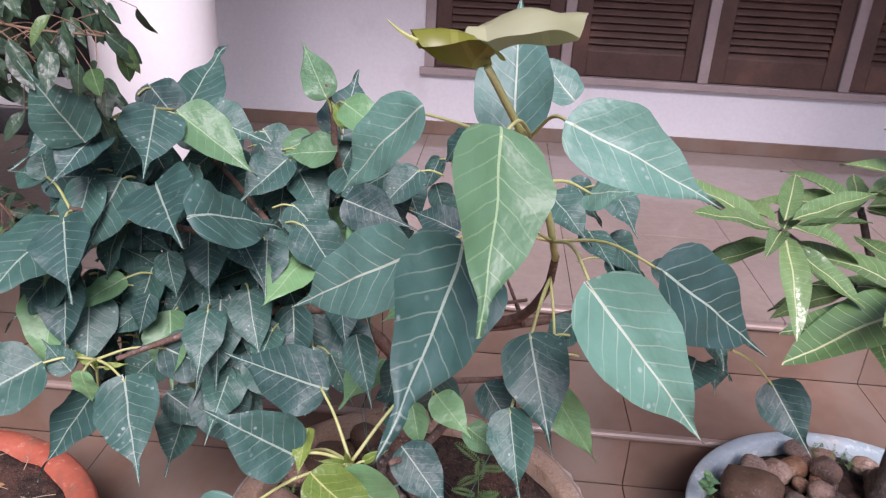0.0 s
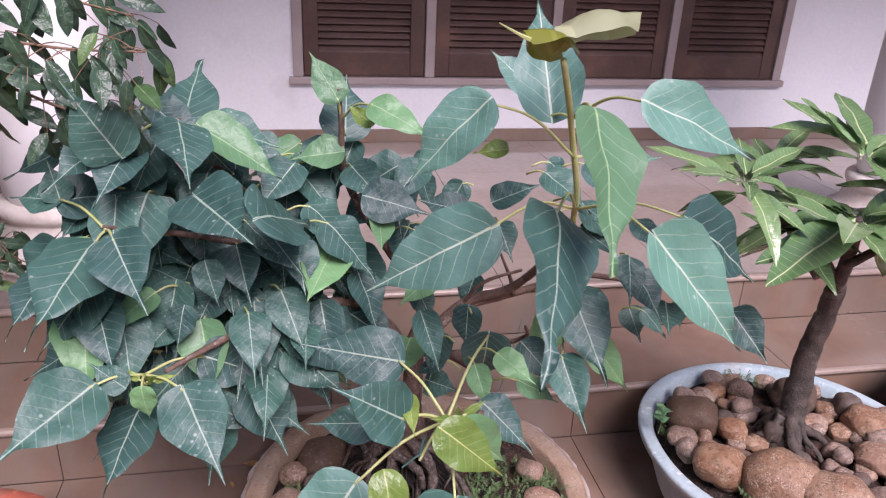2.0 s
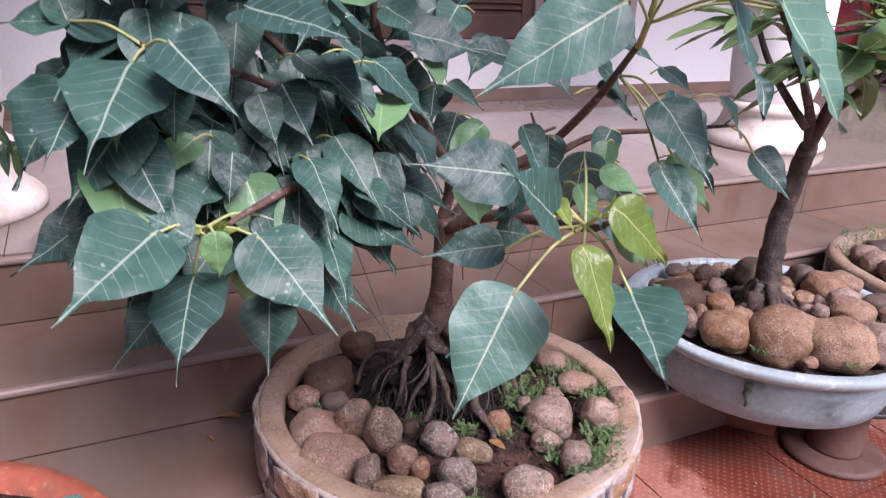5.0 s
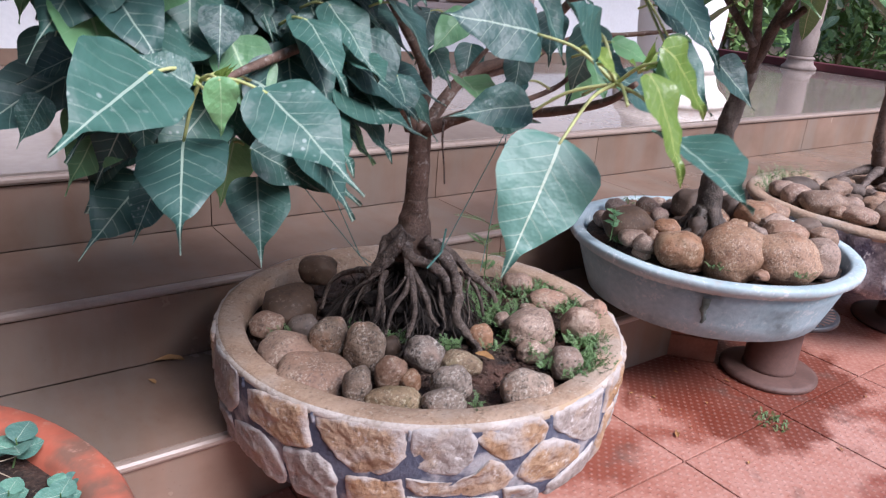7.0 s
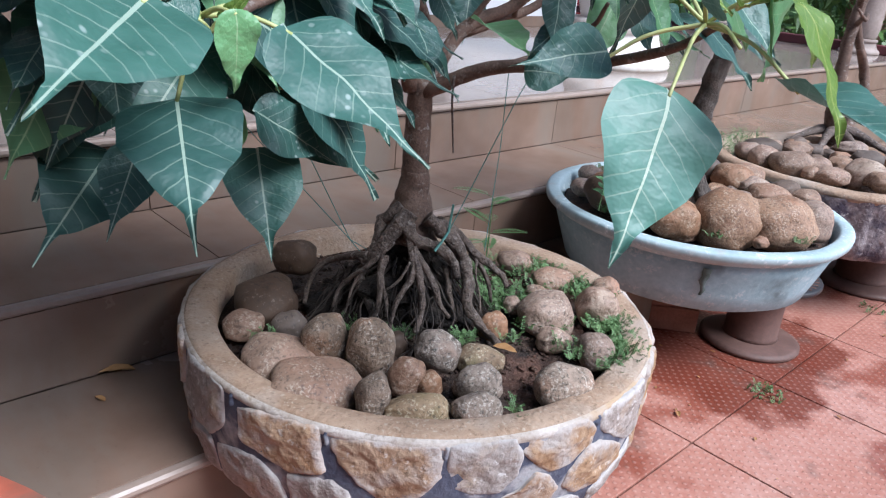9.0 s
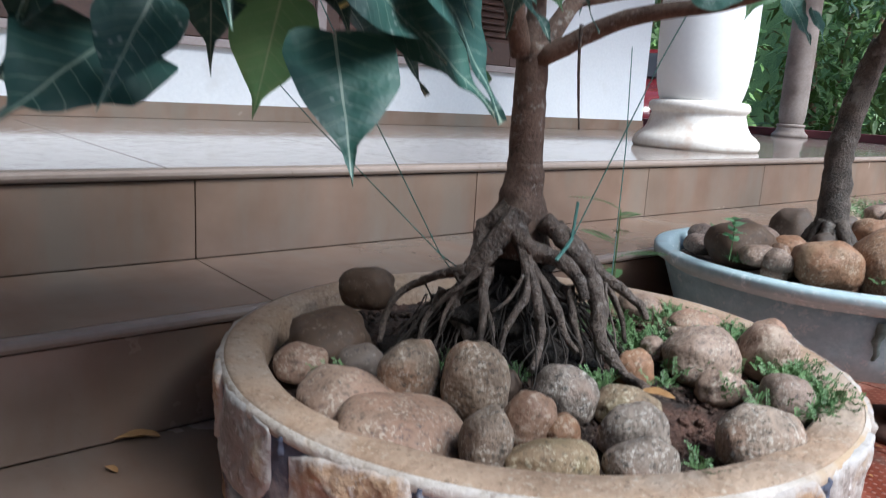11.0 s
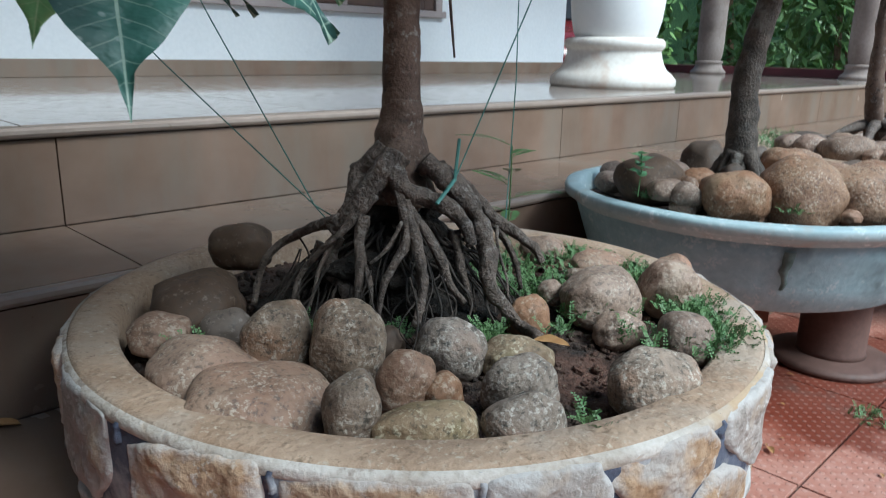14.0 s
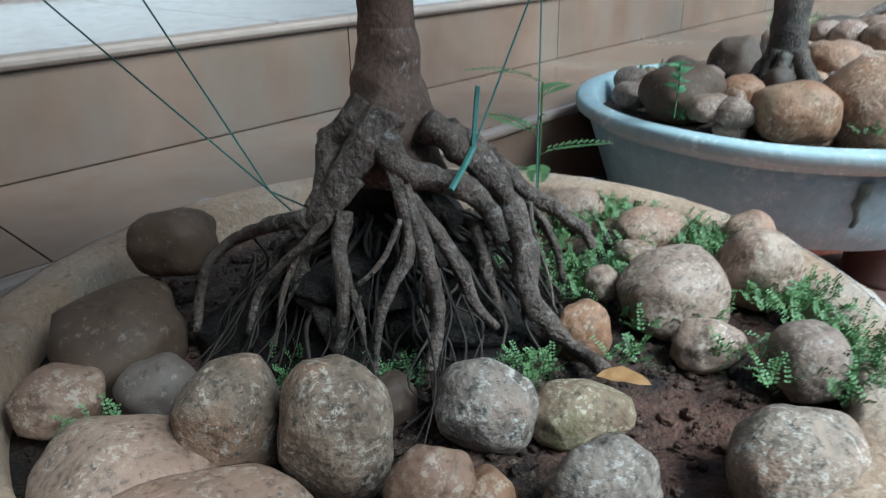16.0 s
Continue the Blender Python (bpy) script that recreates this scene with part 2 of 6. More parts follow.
RIM = mottled("pot_rim_cement", (0.265, 0.172, 0.112), (0.400, 0.284, 0.200), 16, 130, 0.9, 1.0, 0.008, stain=(0.37, 0.305, 0.25), stain_scale=7, stain_at=(0.50, 0.72), specks=(0.46, 0.39, 0.31), speck_scale=170, darks=(0.17, 0.115, 0.075))
MORTAR = mottled("painted_mortar", (0.034, 0.042, 0.075), (0.105, 0.115, 0.155), 14, 120, 0.8, 0.9, 0.006, stain=(0.33, 0.325, 0.335), stain_scale=16, stain_at=(0.50, 0.62))
CLAD = mottled("cladding_stone", (0.270, 0.155, 0.082), (0.450, 0.320, 0.215), 12, 90, 0.9, 1.0, 0.010, stain=(0.40, 0.36, 0.33), stain_scale=11, stain_at=(0.52, 0.64), vary=0.08, specks=(0.58, 0.53, 0.48), speck_scale=110, darks=(0.13, 0.075, 0.045), fringe=(0.43, 0.39, 0.365))
CLAD_GREY = mottled("cladding_stone_grey", (0.215, 0.182, 0.162), (0.42, 0.375, 0.345), 12, 90, 0.9, 1.0, 0.010, stain=(0.33, 0.25, 0.18), stain_scale=12, stain_at=(0.53, 0.65), vary=0.08, specks=(0.58, 0.55, 0.53), speck_scale=110, darks=(0.12, 0.095, 0.08), fringe=(0.43, 0.405, 0.39))
EDGE = mottled("pale_cement_edge", (0.33, 0.275, 0.225), (0.52, 0.47, 0.43), 16, 120, 0.92, 1.0, 0.006, stain=(0.40, 0.29, 0.19), stain_scale=9, stain_at=(0.54, 0.66), darks=(0.22, 0.17, 0.14), speck_scale=80)
BLUEPOT = mottled("blue_cement", (0.20, 0.31, 0.35), (0.33, 0.45, 0.495), 7, 70, 0.8, 0.6, 0.005, stain=(0.09, 0.12, 0.125), stain_scale=6, stain_at=(0.56, 0.70), specks=(0.45, 0.52, 0.54), speck_scale=50)
BLUERIM = mottled("blue_rim", (0.29, 0.395, 0.425), (0.41, 0.51, 0.535), 9, 80, 0.8, 0.5, 0.004, stain=(0.36, 0.36, 0.34), stain_scale=12, stain_at=(0.57, 0.72), specks=(0.68, 0.72, 0.72), speck_scale=60)
LOG = mottled("log_cement", (0.15, 0.125, 0.14), (0.40, 0.36, 0.36), 16, 90, 0.85, 0.9, 0.012, stain=(0.07, 0.06, 0.085), stain_scale=12, stain_at=(0.5, 0.62), specks=(0.6, 0.57, 0.55), speck_scale=60)
TERRA = mottled("orange_plastic", (0.36, 0.085, 0.05), (0.48, 0.14, 0.085), 9, 70, 0.62, 0.3, 0.003, stain=(0.20, 0.10, 0.07), stain_scale=12, stain_at=(0.52, 0.68), specks=(0.5, 0.3, 0.22), speck_scale=60)
SPOOL = mottled("rusty_spool", (0.085, 0.045, 0.035), (0.155, 0.085, 0.07), 8, 90, 0.65, 0.3, 0.003)
BLACKPL = mottled("black_plastic", (0.012, 0.012, 0.014), (0.03, 0.03, 0.033), 8, 80, 0.5, 0.1)
# dim stained colour for the unseen walls, chosen to cut bounced light
BLOCK_WALL = mottled("light_block_wall", (0.07, 0.068, 0.058), (0.15, 0.14, 0.12), 1.2, 30, 0.9, 0.4, 0.01, stain=(0.07, 0.08, 0.05), stain_scale=0.8)
STEP = step_tile_material()
NOSE = mottled("step_nosing", (0.25, 0.19, 0.155), (0.32, 0.25, 0.21), 5, 60, 0.35, 0.05, 0.002)
PORCH = mottled("porch_tile", (0.25, 0.205, 0.178), (0.305, 0.256, 0.226), 2, 40, 0.085, 0.001, 0.001, vary=0.03)
GROUT = mottled("grout", (0.11, 0.08, 0.065), (0.18, 0.135, 0.11), 10, 90, 0.9, 0.3)
PLASTER = mottled("white_plaster", (0.68, 0.69, 0.705), (0.775, 0.782, 0.795), 1.2, 60, 0.85, 0.08, 0.002, stain=(0.62, 0.61, 0.60), stain_scale=3, stain_at=(0.62, 0.8))
WHITE = mottled("column_paint", (0.80, 0.80, 0.80), (0.86, 0.86, 0.86), 3, 60, 0.55, 0.06, 0.002)
WHITEBASE = mottled("column_base_paint", (0.62, 0.56, 0.50), (0.80, 0.76, 0.71), 8, 70, 0.7, 0.3, 0.003, stain=(0.55, 0.42, 0.34), stain_scale=11, stain_at=(0.54, 0.72))
GREYCOL = mottled("weathered_column", (0.24, 0.19, 0.165), (0.38, 0.315, 0.28), 5, 60, 0.75, 0.3, 0.004, stain=(0.17, 0.13, 0.11), stain_scale=4, stain_at=(0.5, 0.68))
FRAME = mottled("window_frame_paint", (0.30, 0.245, 0.235), (0.38, 0.32, 0.305), 6, 80, 0.6, 0.15, 0.002)
WOOD = mottled("brown_shutter_wood", (0.062, 0.030, 0.022), (0.105, 0.056, 0.042), 5, 70, 0.5, 0.2, 0.002, stain=(0.15, 0.075, 0.05), stain_scale=5, stain_at=(0.58, 0.75))
# near black: the shade of the unlit rooms painted on flat sheets
ROOM_SHADE = mottled("room_shade", (0.008, 0.008, 0.008), (0.014, 0.013, 0.012), 3, 30, 0.9, 0.0)
MAROON = mottled("maroon_paint", (0.09, 0.018, 0.025), (0.14, 0.03, 0.04), 5, 60, 0.5, 0.1)
CARPAINT = mottled("dark_red_car_paint", (0.12, 0.012, 0.015), (0.16, 0.02, 0.022), 2, 20, 0.2, 0.0)
BRICK = mottled("clay_brick", (0.20, 0.075, 0.045), (0.32, 0.13, 0.085), 12, 120, 0.9, 0.6, 0.005)
STRING = mottled("green_string", (0.045, 0.15, 0.13), (0.09, 0.23, 0.20), 40, 200, 0.6, 0.1)
FERN = mottled("fern_green", (0.055, 0.125, 0.040), (0.145, 0.250, 0.095), 15, 90, 0.6, 0.1)
MOSS = mottled("dark_moss", (0.055, 0.085, 0.075), (0.13, 0.18, 0.175), 30, 160, 0.95, 0.6, 0.004)
GROUND = mottled("garden_earth", (0.07, 0.05, 0.035), (0.14, 0.10, 0.07), 1.5, 30, 0.95, 0.5, 0.01)
BUSH = mottled("garden_foliage", (0.034, 0.095, 0.022), (0.20, 0.345, 0.10), 1.6, 30, 0.45, 0.1)
STRAW = mottled("dry_straw", (0.32, 0.25, 0.17), (0.48, 0.40, 0.29), 30, 160, 0.8, 0.2)
DRY = mottled("dry_leaf", (0.28, 0.14, 0.05), (0.42, 0.24, 0.10), 15, 120, 0.7, 0.3)


def floor_tile_material():
    """Red cement tiles with rows of small raised studs, stained by soil and water."""
    m, nt, bsdf = nodes_of("red_floor_tile")
    co = world_coords(nt)
    n1, n2 = noise_of(nt, co, 2.2, 5), noise_of(nt, co, 60, 5)
    f = math_node(nt, "ADD", math_node(nt, "MULTIPLY", n1, 0.65), math_node(nt, "MULTIPLY", n2, 0.35))
    col = ramp(nt, f, [(0.36, (0.27, 0.095, 0.066)), (0.5, (0.38, 0.165, 0.120)), (0.66, (0.46, 0.255, 0.205))])
    wet = ramp(nt, noise_of(nt, co, 2.9, 4), [(0.55, (0, 0, 0)), (0.62, (1, 1, 1))])
    col = mix(nt, math_node(nt, "MULTIPLY", wet, 0.8), col, (0.22, 0.055, 0.033))
    dist = nt.nodes.new("ShaderNodeVectorMath")
    dist.operation = "DISTANCE"
    nt.links.new(co, dist.inputs[0])
    dist.inputs[1].default_value = (1.03, -0.80, 0.0)
    edge = math_node(nt, "ADD", dist.outputs["Value"], math_node(nt, "MULTIPLY", math_node(nt, "SUBTRACT", noise_of(nt, co, 6.0, 4), 0.5), 0.45))
    spill = ramp(nt, edge, [(0.29, (1, 1, 1)), (0.35, (0, 0, 0))])
    wet = math_node(nt, "MAXIMUM", wet, spill)
    col = mix(nt, math_node(nt, "MULTIPLY", spill, 0.88), col, (0.15, 0.034, 0.02))
    dirt = ramp(nt, noise_of(nt, co, 7.0, 5), [(0.60, (0, 0, 0)), (0.72, (0.75, 0.75, 0.75))])
    col = mix(nt, dirt, col, (0.12, 0.085, 0.07))
    sep = nt.nodes.new("ShaderNodeSeparateXYZ")
    nt.links.new(co, sep.inputs[0])
    sx = math_node(nt, "SINE", math_node(nt, "MULTIPLY", sep.outputs[0], 2 * math.pi / 0.0247))
    sy = math_node(nt, "SINE", math_node(nt, "MULTIPLY", sep.outputs[1], 2 * math.pi / 0.0247))
    stud = ramp(nt, math_node(nt, "MULTIPLY", sx, sy), [(0.45, (0, 0, 0)), (0.75, (1, 1, 1))])
    col = mix(nt, math_node(nt, "MULTIPLY", stud, 0.22), col, (0.56, 0.37, 0.31))
    nt.links.new(col, bsdf.inputs["Base Color"])
    rr = math_node(nt, "SUBTRACT", 0.62, math_node(nt, "MULTIPLY", wet, 0.3))
    nt.links.new(rr, bsdf.inputs["Roughness"])
    bump(nt, bsdf, math_node(nt, "ADD", stud, math_node(nt, "MULTIPLY", n2, 0.5)), 0.4, 0.004)
    return m


REDTILE = floor_tile_material()


# ---- mesh helpers ----
def mesh_of(name, bm, material, smooth=False):
    me = bpy.data.meshes.new(name)
    bm.normal_update()
    bm.to_mesh(me)
    bm.free()
    me.materials.append(material)
    if smooth:
        me.polygons.foreach_set("use_smooth", [True] * len(me.polygons))
    return me


def part(name, bm, material, parent, label="", smooth=False):
    ob = new(name, mesh_of(name, bm, material, smooth))
    if parent:
        ob.parent = parent
    return tagged(ob, label)


def empty(name, x=0, y=0, z=0):
    ob = new(name)
    ob.location = (x, y, z)
    ob.empty_display_size = 0.05
    return ob


def placed(name, me, parent, m, label=""):
    ob = new(name, me)
    if parent:
        ob.parent = parent
    ob.matrix_basis = m
    return tagged(ob, label)


def box(x0, x1, y0, y1, z0, z1, bevel=0.0, bm=None):
    own = bm is None
    bm = bm or bmesh.new()
    vs = [bm.verts.new((x, y, z)) for z in (z0, z1) for y in (y0, y1) for x in (x0, x1)]
    fs = [bm.faces.new([vs[i] for i in q]) for q in ((0, 2, 3, 1), (4, 5, 7, 6), (0, 1, 5, 4), (2, 6, 7, 3), (0, 4, 6, 2), (1, 3, 7, 5))]
    if bevel and own:
        bmesh.ops.bevel(bm, geom=bm.edges[:], offset=bevel, segments=2, affect="EDGES", profile=0.6)
    return bm


def lathe(profile, steps=48, wobble=0.0, seed=0, squash=1.0, caps=(True, True)):
    """Turns (r, z) pairs about the z axis."""
    bm = bmesh.new()
    rings = []
    for r, z in profile:
        ring = []
        for i in range(steps):
            a = 2 * math.pi * i / steps
            k = 1 + wobble * noise.noise((2.2 * math.cos(a) + seed, 2.2 * math.sin(a), 6 * z)) if wobble else 1
            dz = wobble * 0.12 * noise.noise((3 * math.cos(a), 3 * math.sin(a) + seed, 9 * r)) if wobble else 0
            ring.append(bm.verts.new((r * k * math.cos(a), r * k * math.sin(a) * squash, z + dz)))
        rings.append(ring)
    for ra, rb in zip(rings, rings[1:]):
        for i in range(steps):
            j = (i + 1) % steps
            bm.faces.new((ra[i], ra[j], rb[j], rb[i]))
    if caps[0]:
        bm.faces.new(rings[0][::-1])
    if caps[1]:
        bm.faces.new(rings[-1])
    return bm


def smooth_line(points, per=6):
    """Points of a Catmull-Rom line through the given ones."""
    p = [Vector(q) for q in points]
    p = [p[0] * 2 - p[1]] + p + [p[-1] * 2 - p[-2]]
    out = []
    for a, b, c, d in zip(p, p[1:], p[2:], p[3:]):
        for i in range(per):
            t = i / per
            out.append(0.5 * (2 * b + (c - a) * t + (2 * a - 5 * b + 4 * c - d) * t * t + (3 * b - a - 3 * c + d) * t ** 3))
    out.append(p[-2])
    return out


def tube(points, r0, r1, sides=8, per=6, rough=0.0, seed=0.0, bm=None, smooth=True, mid=None):
    """A tapered limb along a smooth line; rough: uneven thickness as a share of the radius."""
    bm = bm or bmesh.new()
    line = smooth_line(points, per) if smooth else [Vector(p) for p in points]
    n = len(line)
    rings = []
    side = None
    for i, c in enumerate(line):
        d = (line[min(i + 1, n - 1)] - line[max(i - 1, 0)]).normalized()
        if side is None:
            side = d.orthogonal().normalized()
        side = (side - d * side.dot(d)).normalized()
        up = d.cross(side)
        q = i / (n - 1)
        r = r0 + (r1 - r0) * q if mid is None else (r0 + (mid - r0) * 2 * q if q < 0.5 else mid + (r1 - mid) * (2 * q - 1))
        ring = []
        for k in range(sides):
            a = 2 * math.pi * k / sides
            u = side * math.cos(a) + up * math.sin(a)
            rr = r * (1 + rough * noise.noise(c * 60 + u * 1.5 + Vector((seed, 0, 0))))
            ring.append(bm.verts.new(c + u * rr))
        rings.append(ring)
    for ra, rb in zip(rings, rings[1:]):
        for k in range(sides):
            j = (k + 1) % sides
            bm.faces.new((ra[k], ra[j], rb[j], rb[k]))
    bm.faces.new(rings[0][::-1])
    bm.faces.new(rings[-1])
    return bm


# ---- ground, floor and steps ----
RISE, TREAD = 0.17, 0.325
N1, N2 = -2 * TREAD + 0.01, -TREAD
tagged(part("ground", box(-400, 400, -400, 400, -0.4, -0.03), GROUND, None), "bare brown garden earth around the house", "ground", kind="structure")
floor = tagged(part("floor", box(-4.5, 9, -6, N1 - 0.0, -0.029, -0.008), GROUT, None), "red studded cement tile floor in front of the steps", "floor", kind="structure")


def stepped(name, z, y0, y1, label):
    """One step: a core, tiles on its riser and tread, and a rounded nosing."""
    core = tagged(part(name, box(-4.5, 5.0, y0 + 0.012, y1 + 0.02, -0.02, z - 0.012), GROUT, None), label, "step", kind="structure")
    return core


step_1 = stepped("step_1", RISE, N1, N2, "lowest step clad in polished brown stone tiles")
step_2 = stepped("step_2", 2 * RISE, N2, 0.0, "second step clad in polished brown stone tiles")
porch = tagged(part("porch_floor", box(-4.5, 5.0, 0.012, 6.0, -0.02, 3 * RISE - 0.012), GROUT, None), "raised porch floor of glossy beige tiles", "porch", kind="structure")
JOINTS = [-4.5] + [-0.155 + 0.695 * k for k in range(-6, 8)] + [5.0]
for host, z, y0, y1, shift in ((step_1, RISE, N1, N2, 0.0), (step_2, 2 * RISE, N2, 0.0, 0.0), (porch, 3 * RISE, 0.0, 0.0, 0.0)):
    for a, b in zip(JOINTS, JOINTS[1:]):
        a, b = a + shift, b + shift
        part("riser_tile", box(a + 0.001, b - 0.001, y0, y0 + 0.012, z - RISE + 0.001, z - 0.022, 0.0012), STEP, host)
        if y1 > y0:
            part("tread_tile", box(a + 0.001, b - 0.001, y0 + 0.008, y1 - 0.001, z - 0.012, z, 0.0012), STEP, host)
        nose = tube([(a, y0 - 0.001, z - 0.010), (b, y0 - 0.001, z - 0.010)], 0.0095, 0.0095, 10, smooth=False)
        box(a, b, y0, y0 + 0.007, z - 0.0195, z - 0.0008, bm=nose)
        part("nosing", nose, NOSE, host)
for i, a in enumerate(np.arange(-4.4, 4.7, 0.6)):
    for j, c in enumerate((0.024, 0.614, 1.204)):
        part("porch_tile", box(a + 0.001, a + 0.599, c, min(c + 0.589, 1.765), 3 * RISE - 0.012, 3 * RISE, 0.0008), PORCH, porch)

TILE = 0.395
tile_mesh = mesh_of("floor_tile", box(-TILE / 2 + 0.0022, TILE / 2 - 0.0022, -TILE / 2 + 0.0022, TILE / 2 - 0.0022, -0.02, 0.0, 0.002), REDTILE)
for i in range(-9, 15):
    for j in range(0, 11):
        y = -0.995 + TILE * (0.5 - j)
        placed("floor_tile", tile_mesh, floor, pose(0.56 + TILE * (i + 0.5), y, random.uniform(-0.001, 0.001)))
# cut strip of tile between the last whole row and the lowest step
strip_mesh = mesh_of("floor_tile", box(-TILE / 2 + 0.0022, TILE / 2 - 0.0022, -0.6 + 0.0022, N1 - 0.001, -0.02, 0.0, 0.001), REDTILE)
for i in range(-9, 16):
    placed("floor_tile", strip_mesh, floor, pose(0.56 + TILE * (i + 0.5), 0, 0))

# ---- house ----
WY, TOP = 1.78, 3.05
WX0, WX1, WZ0, WZ1 = -0.235, 2.455, 0.825, 2.15
XR = 3.62


def wall_piece(name, x0, x1, z0, z1):
    return part(name, box(x0, x1, WY, WY + 0.23, z0, z1), PLASTER, house_wall)


house_wall = tagged(part("wall_north", box(-1.67, WX0, WY, WY + 0.23, 3 * RISE, TOP), PLASTER, None), "white plastered house wall with a shuttered window", "wall", kind="structure")
wall_piece("wall_left", -4.5, -2.75, 3 * RISE, TOP)
wall_piece("wall_over_door", -2.75, -1.67, 2.6, TOP)
wall_piece("threshold", -2.75, -1.67, 3 * RISE, 0.622)
# near-black sheet in place of the shaded room beyond the door
part("door_shade", box(-2.8, -1.6, WY + 0.24, WY + 0.26, 0.5, 2.7), ROOM_SHADE, house_wall)
tagged(part("door_mat", box(-2.6, -1.72, 1.27, 1.69, 3 * RISE, 3 * RISE + 0.012, 0.004), BLACKPL, None), "flat black rubber door mat on the porch tiles", "mat")
wall_piece("wall_right", WX1, XR, 3 * RISE, TOP)
wall_piece("wall_below", WX0, WX1, 3 * RISE, WZ0)
wall_piece("wall_above", WX0, WX1, WZ1, TOP)
part("wall_end", box(XR - 0.23, XR, WY + 0.23, 6.0, 3 * RISE, TOP), PLASTER, house_wall)
tagged(part("porch_ceiling", box(-4.5, 5.0, -0.5, 6.0, TOP, TOP + 0.15), PLASTER, None), "white plaster ceiling over the porch", "ceiling", kind="structure")
# two unseen walls, added to keep sky light off the steps
tagged(part("light_block_south", box(-3.05, 1.2, -5.2, -5.0, -0.02, 2.8), BLOCK_WALL, None), "unseen dark wall facing the porch, added to block low sky light", "wall", kind="structure")
tagged(part("light_block_west", box(-3.05, -2.85, -5.0, WY, -0.02, TOP), BLOCK_WALL, None), "unseen dark wall closing the porch, added to block light from the west", "wall", kind="structure")
tagged(part("baseboard", box(-1.67, XR, WY - 0.013, WY, 3 * RISE, 0.578, 0.002), STEP, None), "brown stone tile skirting along the wall", "baseboard", kind="structure")
room = tagged(part("room_shade", box(WX0 - 0.1, WX1 + 0.1, WY + 0.24, WY + 0.26, 0.6, 2.3), ROOM_SHADE, None), "near-black sheet standing in for the unlit room behind the shutters", "wall", kind="structure")


def shutter_window(x0, x1, z0, z1, leaves=4):
    win = tagged(empty("window_1", (x0 + x1) / 2, WY, z0), "window with four brown louvred wooden shutters in a faded frame", "window", kind="structure")
    y0, y1 = WY - 0.018, WY + 0.07

    def bar(name, a, b, c, d, material=FRAME, ya=y0, yb=y1, bevel=0.004, host=win):
        bm = box(a - (x0 + x1) / 2, b - (x0 + x1) / 2, ya - WY, yb - WY, c - z0, d - z0, bevel)
        return part(name, bm, material, host)

    w = 0.05
    bar("window_sill", x0 - 0.02, x1 + 0.02, z0 - 0.012, z0 + 0.022, ya=y0 - 0.012)
    bar("frame_head", x0, x1, z1 - w, z1)
    step = (x1 - x0 - w) / leaves
    for i in range(leaves + 1):
        bar("frame_post", x0 + i * step, x0 + i * step + w, z0 + 0.0225, z1 - w)
    for i in range(leaves):
        a, b = x0 + i * step + w + 0.003, x0 + (i + 1) * step - 0.003
        sh = empty("shutter")
        sh.parent = win
        s = 0.072
        bar("stile", a, a + s, z0 + 0.026, z1 - w - 0.003, WOOD, WY - 0.002, WY + 0.035, host=sh)
        bar("stile", b - s, b, z0 + 0.026, z1 - w - 0.003, WOOD, WY - 0.002, WY + 0.035, host=sh)
        bar("bottom_rail", a + s, b - s, z0 + 0.026, z0 + 0.145, WOOD, WY, WY + 0.033, host=sh)
        bar("top_rail", a + s, b - s, z1 - w - 0.1, z1 - w - 0.003, WOOD, WY, WY + 0.033, host=sh)
        zz, pitch = z0 + 0.145, 0.0335
        slat = mesh_of("slat", box(-(b - a) / 2 + s, (b - a) / 2 - s, -0.0045, 0.0045, -0.024, 0.024, 0.002), WOOD)
        k = 0
        while zz + (k + 1) * pitch < z1 - w - 0.1:
            placed("slat", slat, sh, pose((a + b) / 2 - (x0 + x1) / 2, 0.018, zz + (k + 0.5) * pitch - z0, -38, 0, 0))
            k += 1
        # near-black sheet added so the slots between slats look unlit
        bar("slat_shade", a + s, b - s, z0 + 0.1, z1 - w - 0.05, ROOM_SHADE, WY + 0.05, WY + 0.056, 0, host=sh)
    return win


shutter_window(WX0, WX1, WZ0, WZ1)


def column(x, y, r=0.2, label="round white painted porch column with a moulded base", paint=None):
    col = tagged(empty("column", x, y, 3 * RISE), label, "column", group="porch columns", kind="structure")
    k = r / 0.2
    base = [(0.25, 0), (0.258, 0.012), (0.256, 0.035), (0.238, 0.055), (0.216, 0.072), (0.203, 0.095), (0.194, 0.125), (0.190, 0.142), (0.192, 0.15), (0.201, 0.156), (0.205, 0.168), (0.203, 0.182), (0.194, 0.192), (0.168, 0.197)]
    part("base", lathe([(q * k, z * k) for q, z in base], 56, 0.004, 8), paint or WHITEBASE, col, "chipped moulded base", True)
    part("shaft", lathe([(0.160 * k, 0.19 * k), (0.170 * k, 0.215 * k), (0.182 * k, 0.265 * k), (0.190 * k, 0.34 * k), (0.194 * k, 0.45 * k), (0.194 * k, 0.6), (0.191 * k, 0.9), (0.185 * k, 1.6), (0.176 * k, TOP - 3 * RISE)], 56), paint or WHITE, col, "", True)
    return col


column(2.16, 0.44)
column(-0.965, 0.44)


